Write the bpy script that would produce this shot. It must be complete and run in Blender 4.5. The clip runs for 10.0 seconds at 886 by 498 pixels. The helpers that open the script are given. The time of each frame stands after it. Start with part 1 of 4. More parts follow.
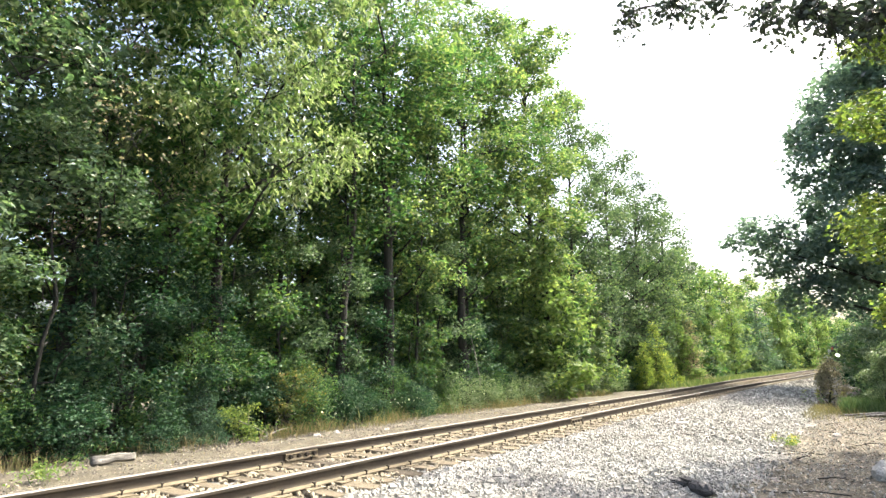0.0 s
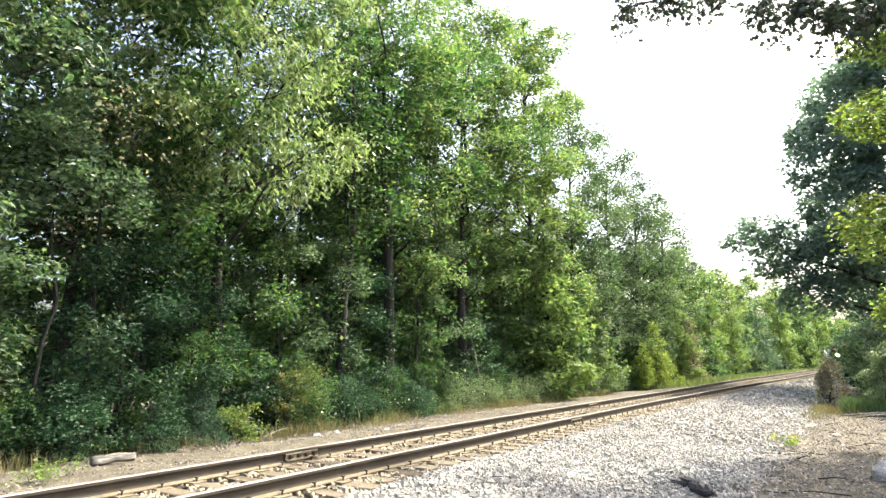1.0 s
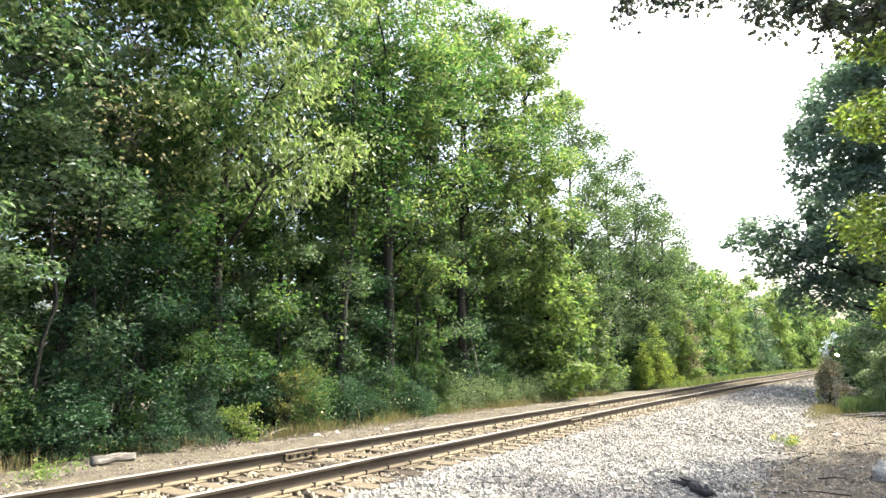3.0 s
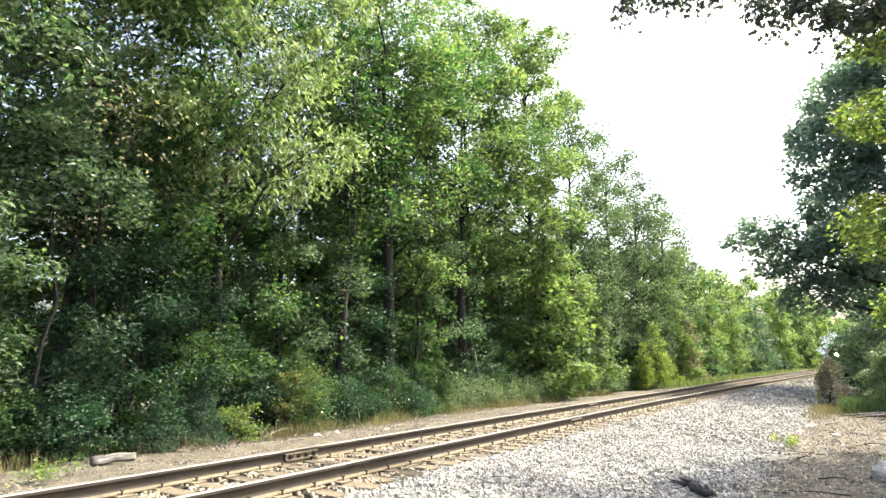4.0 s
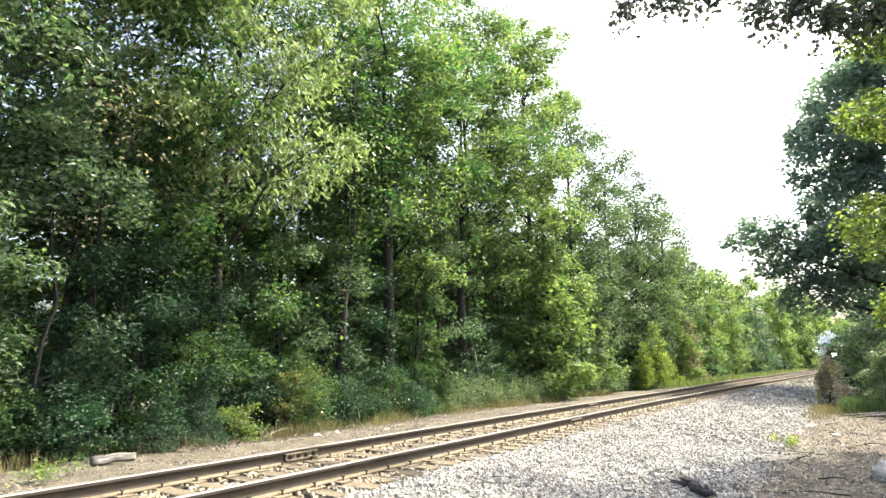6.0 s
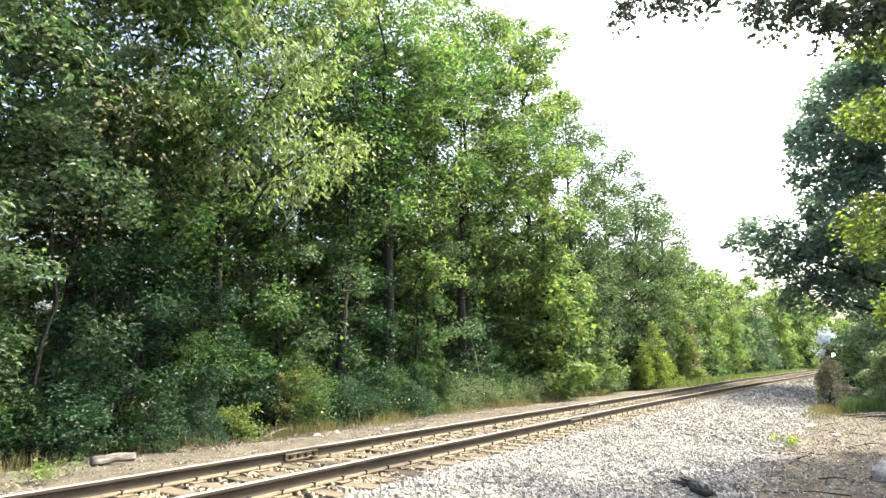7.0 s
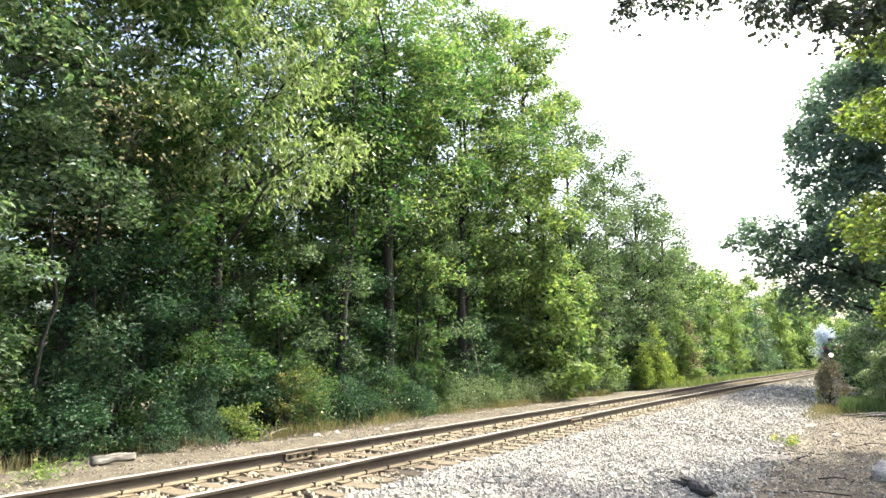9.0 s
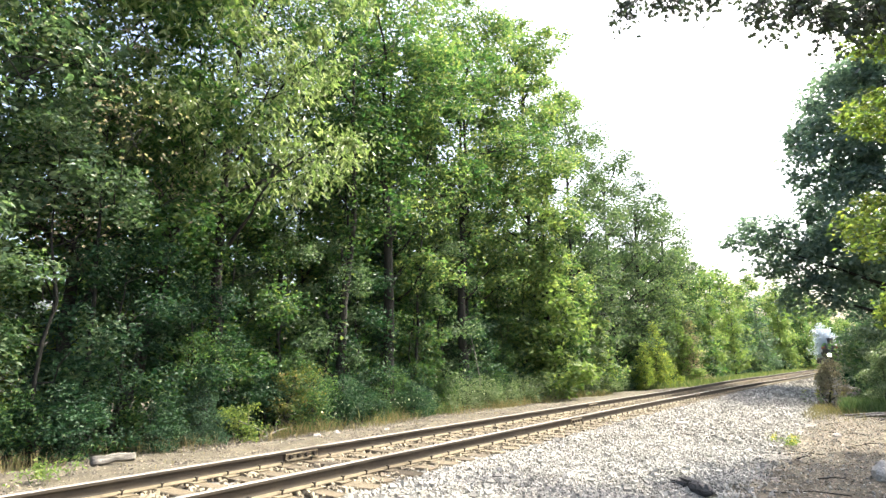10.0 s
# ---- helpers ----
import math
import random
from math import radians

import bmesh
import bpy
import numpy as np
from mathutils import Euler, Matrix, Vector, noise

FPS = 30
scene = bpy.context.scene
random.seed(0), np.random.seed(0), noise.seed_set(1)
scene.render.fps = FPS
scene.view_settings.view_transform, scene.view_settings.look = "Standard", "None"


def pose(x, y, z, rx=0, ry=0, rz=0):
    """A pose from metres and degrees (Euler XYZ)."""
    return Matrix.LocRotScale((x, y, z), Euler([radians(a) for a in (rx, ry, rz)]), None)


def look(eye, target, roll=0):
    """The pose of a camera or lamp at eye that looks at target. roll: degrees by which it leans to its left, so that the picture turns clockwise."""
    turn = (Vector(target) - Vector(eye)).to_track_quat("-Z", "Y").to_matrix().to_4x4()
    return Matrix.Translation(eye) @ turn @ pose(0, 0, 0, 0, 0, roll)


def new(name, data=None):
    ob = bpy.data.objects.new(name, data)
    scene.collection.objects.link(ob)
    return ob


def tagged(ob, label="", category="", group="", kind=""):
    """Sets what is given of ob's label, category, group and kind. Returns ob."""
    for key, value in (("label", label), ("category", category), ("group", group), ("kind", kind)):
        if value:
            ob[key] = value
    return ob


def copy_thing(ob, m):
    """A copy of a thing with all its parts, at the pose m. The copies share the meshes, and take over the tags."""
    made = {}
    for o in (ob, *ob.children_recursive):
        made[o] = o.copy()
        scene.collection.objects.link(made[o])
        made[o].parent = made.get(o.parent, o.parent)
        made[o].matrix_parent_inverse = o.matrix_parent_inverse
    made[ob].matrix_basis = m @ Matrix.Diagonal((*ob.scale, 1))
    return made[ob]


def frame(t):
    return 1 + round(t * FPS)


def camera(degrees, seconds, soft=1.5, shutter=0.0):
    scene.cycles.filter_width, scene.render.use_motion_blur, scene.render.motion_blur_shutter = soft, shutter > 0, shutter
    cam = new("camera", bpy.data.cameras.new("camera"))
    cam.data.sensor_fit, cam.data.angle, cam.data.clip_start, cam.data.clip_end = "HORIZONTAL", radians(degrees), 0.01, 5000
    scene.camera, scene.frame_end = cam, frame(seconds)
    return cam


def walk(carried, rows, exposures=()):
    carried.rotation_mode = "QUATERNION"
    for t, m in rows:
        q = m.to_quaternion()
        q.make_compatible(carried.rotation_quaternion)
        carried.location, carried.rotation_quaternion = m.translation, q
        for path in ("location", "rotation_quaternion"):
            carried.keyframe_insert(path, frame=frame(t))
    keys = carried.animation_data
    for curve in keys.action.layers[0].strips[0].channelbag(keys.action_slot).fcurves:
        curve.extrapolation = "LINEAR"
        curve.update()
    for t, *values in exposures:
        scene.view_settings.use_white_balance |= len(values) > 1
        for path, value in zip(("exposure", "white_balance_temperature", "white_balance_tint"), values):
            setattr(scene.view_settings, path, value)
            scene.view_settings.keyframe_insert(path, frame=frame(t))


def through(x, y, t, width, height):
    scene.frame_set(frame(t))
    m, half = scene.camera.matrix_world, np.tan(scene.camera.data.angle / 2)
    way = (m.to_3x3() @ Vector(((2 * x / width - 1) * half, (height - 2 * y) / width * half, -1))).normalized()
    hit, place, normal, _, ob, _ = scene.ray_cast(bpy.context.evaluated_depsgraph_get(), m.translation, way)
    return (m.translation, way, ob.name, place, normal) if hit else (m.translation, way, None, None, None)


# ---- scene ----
EYE = Vector((5.400, 0.0, 1.209))
YAW, PITCH = -0.5923, 0.1907
AIM = EYE + Vector((math.sin(YAW) * math.cos(PITCH), math.cos(YAW) * math.cos(PITCH), math.sin(PITCH)))
cam = camera(73.38, 10.0, soft=1.45)
walk(cam, [(0.0, look(EYE, AIM, -0.49)), (10.0, look(EYE, AIM, -0.49))])

# ---- light ----
SUN_AZ, SUN_EL = radians(29), radians(52)      # azimuth from +y towards +x
world = bpy.data.worlds.new("sky")
scene.world = world
world.use_nodes = True
wn = world.node_tree
sky = wn.nodes.new("ShaderNodeTexSky")
sky.sky_type, sky.sun_disc = "NISHITA", False
sky.sun_elevation, sky.sun_rotation = SUN_EL, SUN_AZ
sky.air_density, sky.dust_density, sky.ozone_density = 1.0, 7.0, 1.0
wn.links.new(sky.outputs[0], wn.nodes["Background"].inputs[0])
wn.nodes["Background"].inputs[1].default_value = 0.15
sun_to = Vector((math.sin(SUN_AZ) * math.cos(SUN_EL), math.cos(SUN_AZ) * math.cos(SUN_EL), math.sin(SUN_EL)))
sun = new("sun", bpy.data.lights.new("sun", "SUN"))
sun.data.energy, sun.data.angle, sun.data.color = 3.1, radians(0.8), (1.0, 0.965, 0.83)
sun.matrix_basis = look(sun_to * 50, (0, 0, 0))
scene.view_settings.exposure = 2.12


# ---- materials ----
def material(name):
    m = bpy.data.materials.new(name)
    m.use_nodes = True
    nt = m.node_tree
    return m, nt, nt.nodes["Principled BSDF"], nt.nodes["Material Output"]


def ramp(nt, fac, stops):
    r = nt.nodes.new("ShaderNodeValToRGB")
    el = r.color_ramp.elements
    while len(el) < len(stops):
        el.new(0.5)
    for e, (p, c) in zip(el, stops):
        e.position, e.color = p, (*c, 1)
    nt.links.new(fac, r.inputs[0])
    return r.outputs[0]


def noise_tex(nt, scale, detail=4, rough=0.6, stretch=(1, 1, 1)):
    co = nt.nodes.new("ShaderNodeTexCoord")
    mp = nt.nodes.new("ShaderNodeMapping")
    mp.inputs["Scale"].default_value = stretch
    t = nt.nodes.new("ShaderNodeTexNoise")
    t.inputs["Scale"].default_value, t.inputs["Detail"].default_value = scale, detail
    t.inputs["Roughness"].default_value = rough
    nt.links.new(co.outputs["Object"], mp.inputs[0])
    nt.links.new(mp.outputs[0], t.inputs["Vector"])
    return t.outputs["Fac"]


def mixed(nt, fac, a, b, how="MIX"):
    x = nt.nodes.new("ShaderNodeMix")
    x.data_type, x.blend_type = "RGBA", how
    for socket, v in ((x.inputs[0], fac), (x.inputs[6], a), (x.inputs[7], b)):
        if isinstance(v, (int, float)):
            socket.default_value = v
        elif isinstance(v, tuple):
            socket.default_value = (*v, 1)
        else:
            nt.links.new(v, socket)
    return x.outputs[2]


def rough_surface(name, stops, scale, fine, roughness=0.85, bump=0.4, dist=0.01, stretch=(1, 1, 1), metallic=0.0, vary=0.0, island=False):
    """Two scales of noise over a colour ramp, with relief; vary: how far single pieces differ."""
    m, nt, bsdf, out = material(name)
    big = noise_tex(nt, scale, 5, 0.65, stretch)
    small = noise_tex(nt, fine, 3, 0.7, stretch)
    col = ramp(nt, big, stops)
    col = mixed(nt, 0.55, col, ramp(nt, small, [(0.3, (0.45, 0.45, 0.45)), (0.7, (1.0, 1.0, 1.0))]), "MULTIPLY")
    if vary:
        n = nt.nodes.new("ShaderNodeNewGeometry" if island else "ShaderNodeObjectInfo")
        r = n.outputs["Random Per Island" if island else "Random"]
        col = mixed(nt, 1.0, col, ramp(nt, r, [(0.0, (1 - vary,) * 3), (1.0, (1.0, 1.0, 1.0))]), "MULTIPLY")
    nt.links.new(col, bsdf.inputs["Base Color"])
    bsdf.inputs["Roughness"].default_value, bsdf.inputs["Metallic"].default_value = roughness, metallic
    b = nt.nodes.new("ShaderNodeBump")
    b.inputs["Strength"].default_value, b.inputs["Distance"].default_value = bump, dist
    nt.links.new(small, b.inputs["Height"])
    nt.links.new(b.outputs[0], bsdf.inputs["Normal"])
    return m


def leaf_material(name, stops, through=0.5, gloss=0.38, shine=0.32):
    """Thin leaves: every leaf its own shade, light passes through."""
    m, nt, bsdf, out = material(name)
    g = nt.nodes.new("ShaderNodeNewGeometry")
    col = ramp(nt, g.outputs["Random Per Island"], stops)
    patch = noise_tex(nt, 0.55, 3)
    col = mixed(nt, 0.5, col, ramp(nt, patch, [(0.35, (0.5, 0.62, 0.55)), (0.65, (1.0, 1.0, 0.9))]), "MULTIPLY")
    nt.links.new(col, bsdf.inputs["Base Color"])
    bsdf.inputs["Roughness"].default_value, bsdf.inputs["Specular IOR Level"].default_value = gloss, shine
    tr = nt.nodes.new("ShaderNodeBsdfTranslucent")
    nt.links.new(mixed(nt, 1.0, col, (1.4, 1.55, 0.95), "MULTIPLY"), tr.inputs[0])
    mx = nt.nodes.new("ShaderNodeMixShader")
    mx.inputs[0].default_value = through
    nt.links.new(bsdf.outputs[0], mx.inputs[1])
    nt.links.new(tr.outputs[0], mx.inputs[2])
    nt.links.new(mx.outputs[0], out.inputs[0])
    return m


def plain(name, color, roughness=0.6, metallic=0.0, emit=0.0):
    m, nt, bsdf, out = material(name)
    bsdf.inputs["Base Color"].default_value = (*color, 1)
    bsdf.inputs["Roughness"].default_value, bsdf.inputs["Metallic"].default_value = roughness, metallic
    if emit:
        bsdf.inputs["Emission Color"].default_value = (1, 0.93, 0.8, 1)
        bsdf.inputs["Emission Strength"].default_value = emit
    return m


LEAF_OAK = leaf_material("oak_leaf", [(0.0, (0.026, 0.066, 0.03)), (0.45, (0.05, 0.108, 0.038)), (0.8, (0.09, 0.152, 0.047)), (1.0, (0.19, 0.22, 0.08))], 0.5, 0.45)
LEAF_DULL = leaf_material("dull_leaf", [(0.0, (0.046, 0.084, 0.05)), (0.5, (0.09, 0.142, 0.078)), (1.0, (0.19, 0.235, 0.14))], 0.45, 0.4)
LEAF_GREY = leaf_material("grey_green_leaf", [(0.0, (0.042, 0.076, 0.043)), (0.5, (0.075, 0.117, 0.062)), (1.0, (0.15, 0.185, 0.10))], 0.48, 0.6)
LEAF_MAPLE = leaf_material("maple_leaf", [(0.0, (0.05, 0.10, 0.048)), (0.45, (0.104, 0.162, 0.062)), (0.8, (0.172, 0.218, 0.08)), (1.0, (0.29, 0.30, 0.12))], 0.58, 0.36)
# paler than the maple leaf: sun glare is partly put into this colour
LEAF_LIGHT = leaf_material("light_leaf", [(0.0, (0.095, 0.142, 0.05)), (0.6, (0.17, 0.22, 0.095)), (1.0, (0.31, 0.345, 0.185))], 0.5, 0.28, 0.6)
LEAF_YELLOW = leaf_material("yellow_green_leaf", [(0.0, (0.11, 0.168, 0.054)), (0.7, (0.168, 0.226, 0.074)), (1.0, (0.235, 0.265, 0.095))], 0.5, 0.65)
LEAF_GOLD = leaf_material("golden_green_leaf", [(0.0, (0.08, 0.12, 0.034)), (0.6, (0.14, 0.185, 0.05)), (1.0, (0.26, 0.275, 0.075))], 0.52)
LEAF_PALE = leaf_material("pale_leaf", [(0.0, (0.09, 0.13, 0.07)), (0.6, (0.15, 0.19, 0.11)), (1.0, (0.26, 0.29, 0.19))], 0.45)
# oak leaf lightened and blued: the haze before it is in the colour
LEAF_HAZY = leaf_material("hazy_leaf", [(0.0, (0.10, 0.148, 0.14)), (0.6, (0.14, 0.198, 0.18)), (1.0, (0.195, 0.25, 0.215))], 0.5)
LEAF_CEDAR = leaf_material("cedar_needle", [(0.0, (0.03, 0.07, 0.045)), (0.6, (0.05, 0.10, 0.062)), (1.0, (0.09, 0.14, 0.085))], 0.3, 0.6)
LEAF_RUSSET = leaf_material("yellowing_leaf", [(0.0, (0.06, 0.10, 0.03)), (0.6, (0.12, 0.14, 0.04)), (1.0, (0.24, 0.17, 0.06))], 0.4, 0.6)
LEAF_LIME = leaf_material("lime_leaf", [(0.0, (0.13, 0.185, 0.045)), (0.6, (0.21, 0.255, 0.058)), (1.0, (0.3, 0.3, 0.075))], 0.55, 0.65)
LEAF_BLUE = leaf_material("bluish_leaf", [(0.0, (0.042, 0.074, 0.056)), (0.6, (0.066, 0.11, 0.08)), (1.0, (0.105, 0.155, 0.105))], 0.5)
# the backlit shade of the hanging branch is put into this dark colour
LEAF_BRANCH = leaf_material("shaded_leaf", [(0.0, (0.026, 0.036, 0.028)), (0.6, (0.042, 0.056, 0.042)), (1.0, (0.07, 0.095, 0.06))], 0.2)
# darkened and blued in place of the shade under the overhanging crowns
LEAF_SHRUB = leaf_material("shrub_leaf", [(0.0, (0.010, 0.034, 0.018)), (0.45, (0.021, 0.060, 0.030)), (0.85, (0.042, 0.09, 0.046)), (1.0, (0.10, 0.155, 0.075))], 0.42, 0.55)
LEAF_DRY = leaf_material("dry_leaf", [(0.0, (0.19, 0.15, 0.115)), (0.6, (0.29, 0.235, 0.175)), (1.0, (0.34, 0.3, 0.2))], 0.35, 0.7)
GRASS = leaf_material("grass", [(0.0, (0.05, 0.09, 0.03)), (0.6, (0.10, 0.135, 0.05)), (1.0, (0.2, 0.19, 0.09))], 0.4, 0.6)
DRY_GRASS = leaf_material("dry_grass", [(0.0, (0.12, 0.10, 0.055)), (0.6, (0.2, 0.165, 0.095)), (1.0, (0.3, 0.235, 0.145))], 0.4, 0.7)
GREEN_GRASS = leaf_material("green_grass", [(0.0, (0.06, 0.105, 0.048)), (0.6, (0.10, 0.15, 0.065)), (1.0, (0.2, 0.22, 0.11))], 0.4, 0.6)
MEADOW = leaf_material("meadow_grass", [(0.0, (0.085, 0.125, 0.05)), (0.6, (0.145, 0.18, 0.075)), (1.0, (0.25, 0.24, 0.12))], 0.4, 0.7)
WHITE_FLOWER = leaf_material("white_flower", [(0.0, (0.55, 0.55, 0.48)), (1.0, (0.7, 0.7, 0.64))], 0.4, 0.7)
FLOWER = leaf_material("yellow_flower", [(0.0, (0.42, 0.36, 0.05)), (1.0, (0.55, 0.5, 0.1))], 0.4, 0.6)
BARK = rough_surface("bark", [(0.3, (0.010, 0.010, 0.008)), (0.7, (0.034, 0.032, 0.025))], 6, 30, 0.95, 0.9, 0.03, (1, 1, 0.25))
BARK_PALE = rough_surface("pale_wood", [(0.35, (0.10, 0.092, 0.08)), (0.5, (0.2, 0.185, 0.165)), (0.65, (0.34, 0.315, 0.28))], 14, 45, 0.9, 0.9, 0.02, (1, 0.15, 1))
BARK_TWIG = rough_surface("bare_twig", [(0.3, (0.07, 0.06, 0.05)), (0.7, (0.17, 0.15, 0.125))], 9, 40, 0.9, 0.5, 0.01, (1, 1, 0.3))
LOG_WOOD = rough_surface("weathered_log", [(0.35, (0.06, 0.054, 0.045)), (0.5, (0.2, 0.187, 0.163)), (0.65, (0.40, 0.375, 0.335))], 22, 70, 0.95, 1.0, 0.03, (1, 0.1, 1))
SOIL = rough_surface("soil", [(0.3, (0.06, 0.051, 0.034)), (0.5, (0.105, 0.089, 0.06)), (0.72, (0.19, 0.16, 0.11))], 2.8, 34, 0.95, 0.8, 0.05)
SAND = rough_surface("gravelly_sand", [(0.3, (0.064, 0.054, 0.035)), (0.5, (0.105, 0.09, 0.06)), (0.72, (0.18, 0.157, 0.108))], 2.6, 45, 0.95, 0.8, 0.03)
BALLAST = rough_surface("ballast_bed", [(0.3, (0.15, 0.135, 0.115)), (0.7, (0.33, 0.305, 0.27))], 8, 30, 0.95, 1.0, 0.06)
STONE = rough_surface("crushed_stone", [(0.3, (0.38, 0.36, 0.305)), (0.7, (0.60, 0.575, 0.50))], 1.2, 60, 0.9, 0.5, 0.01, vary=0.68, island=True)
STONE_PIECE = rough_surface("crushed_stone_piece", [(0.3, (0.38, 0.36, 0.305)), (0.7, (0.60, 0.575, 0.50))], 1.2, 60, 0.9, 0.5, 0.01, vary=0.55)
CRIB_STONE = rough_surface("sandy_stone", [(0.3, (0.28, 0.235, 0.155)), (0.7, (0.47, 0.40, 0.28))], 1.2, 60, 0.9, 0.5, 0.01, vary=0.5, island=True)
PEBBLE = rough_surface("pebble", [(0.3, (0.16, 0.135, 0.11)), (0.7, (0.34, 0.3, 0.25))], 1.2, 60, 0.9, 0.5, 0.01, vary=0.6, island=True)
TIE_WOOD = rough_surface("tie_wood", [(0.3, (0.10, 0.078, 0.048)), (0.7, (0.21, 0.168, 0.108))], 5, 35, 0.95, 0.8, 0.015, (0.25, 2, 1), vary=0.4)
RUST = rough_surface("rusty_steel", [(0.3, (0.022, 0.016, 0.009)), (0.7, (0.05, 0.037, 0.021))], 4, 50, 0.8, 0.35, 0.004)
RUST_LIGHT = rough_surface("dusty_rust", [(0.3, (0.105, 0.082, 0.048)), (0.7, (0.2, 0.162, 0.1))], 5, 50, 0.85, 0.35, 0.004)
RAIL_TOP = rough_surface("worn_rail_head", [(0.3, (0.15, 0.135, 0.115)), (0.7, (0.27, 0.25, 0.22))], 3, 80, 0.5, 0.15, 0.002, metallic=0.15)
ROCK = rough_surface("grey_rock", [(0.3, (0.035, 0.033, 0.032)), (0.7, (0.095, 0.09, 0.085))], 5, 40, 0.9, 0.7, 0.02)
ROCK_PALE = rough_surface("pale_rock", [(0.3, (0.34, 0.315, 0.275)), (0.7, (0.52, 0.485, 0.43))], 5, 40, 0.9, 0.7, 0.02)
STEEL_BLACK = rough_surface("black_paint", [(0.3, (0.02, 0.02, 0.022)), (0.7, (0.05, 0.045, 0.045))], 3, 30, 0.45, 0.2, 0.005)
STEEL_RED = plain("red_paint", (0.22, 0.04, 0.03), 0.5)
STEEL_SILVER = rough_surface("silver_paint", [(0.3, (0.5, 0.5, 0.5)), (0.7, (0.65, 0.65, 0.64))], 3, 30, 0.4, 0.1, 0.005, metallic=0.6)
LAMP = plain("lit_headlight", (0.9, 0.9, 0.85), 0.3, emit=14)


# ---- mesh helpers ----
def mesh_of(name, verts, faces, mats, index=None, smooth=False):
    """verts (n,3) and equal-sided faces (m,k) as arrays."""
    me = bpy.data.meshes.new(name)
    verts, faces = np.asarray(verts, np.float32), np.asarray(faces, np.int32)
    k = faces.shape[1]
    me.vertices.add(len(verts))
    me.vertices.foreach_set("co", verts.ravel())
    me.loops.add(faces.size)
    me.loops.foreach_set("vertex_index", faces.ravel())
    me.polygons.add(len(faces))
    me.polygons.foreach_set("loop_start", np.arange(0, faces.size, k, dtype=np.int32))
    if index is not None:
        me.polygons.foreach_set("material_index", np.asarray(index, np.int32))
    me.polygons.foreach_set("use_smooth", np.full(len(faces), smooth))
    for m in mats:
        me.materials.append(m)
    me.update(calc_edges=True)
    me.validate()
    return me


def child(name, me, parent, label=""):
    ob = new(name, me)
    ob.parent = parent
    if label:
        ob["label"] = label
    return ob


def part(name, bm, mat, parent, label="", smooth=False):
    me = bpy.data.meshes.new(name)
    for f in bm.faces:
        f.smooth = smooth
    bm.to_mesh(me)
    bm.free()
    me.materials.append(mat)
    return child(name, me, parent, label)


def thing(name, m, label, category, group="", kind=""):
    ob = new(name)
    ob.matrix_basis = m
    return tagged(ob, label, category, group, kind)


def tube(points, radii, sides=6):
    """A tapered tube along points: verts and quads."""
    points = np.asarray(points, float)
    n = len(points)
    tang = np.gradient(points, axis=0)
    tang /= np.linalg.norm(tang, axis=1)[:, None] + 1e-9
    ref = np.where(np.abs(tang[:, 2:3]) > 0.9, [[1.0, 0, 0]], [[0, 0, 1.0]])
    a = np.cross(tang, ref)
    a /= np.linalg.norm(a, axis=1)[:, None] + 1e-9
    b = np.cross(tang, a)
    th = np.arange(sides) / sides * 2 * math.pi
    v = points[:, None] + np.asarray(radii)[:, None, None] * (np.cos(th)[None, :, None] * a[:, None] + np.sin(th)[None, :, None] * b[:, None])
    i = np.arange(n - 1)[:, None] * sides
    j = np.arange(sides)[None]
    k = (j + 1) % sides
    f = np.stack([i + j, i + k, i + sides + k, i + sides + j], -1).reshape(-1, 4)
    return v.reshape(-1, 3), f


def join(bits):
    vs, fs, o = [], [], 0
    for v, f in bits:
        vs.append(v)
        fs.append(f + o)
        o += len(v)
    return np.concatenate(vs), np.concatenate(fs)


def leaves_at(rng, pts, length, wide=0.5, droop=0.35, flat=0.6, face=None):
    """A bent diamond leaf at each point: verts and quads; face: the way each leaf turns its blade."""
    n = len(pts)
    az = rng.uniform(0, 2 * math.pi, n)
    d = np.stack([np.cos(az), np.sin(az), rng.normal(-droop, 0.35, n)], 1)
    up = rng.normal(0, 1 - flat + 0.15, (n, 3)) + np.array([0, 0, flat])
    if face is not None:
        d = d + face * np.array([0.6, 0.6, 0.1])
        up = face * 0.75 + rng.normal(0, 0.42, (n, 3)) + np.array([0, 0, 0.3])
    d /= np.linalg.norm(d, axis=1)[:, None] + 1e-9
    s = np.cross(d, up)
    s /= np.linalg.norm(s, axis=1)[:, None] + 1e-9
    nrm = np.cross(s, d)
    L = (length * rng.uniform(0.6, 1.35, n))[:, None]
    W = L * wide * 0.5
    mid = pts + d * L * 0.45 + nrm * L * 0.06
    v = np.stack([pts, mid + s * W, pts + d * L - nrm * L * 0.05, mid - s * W], 1).reshape(-1, 3)
    return v, np.arange(4 * n).reshape(n, 4)


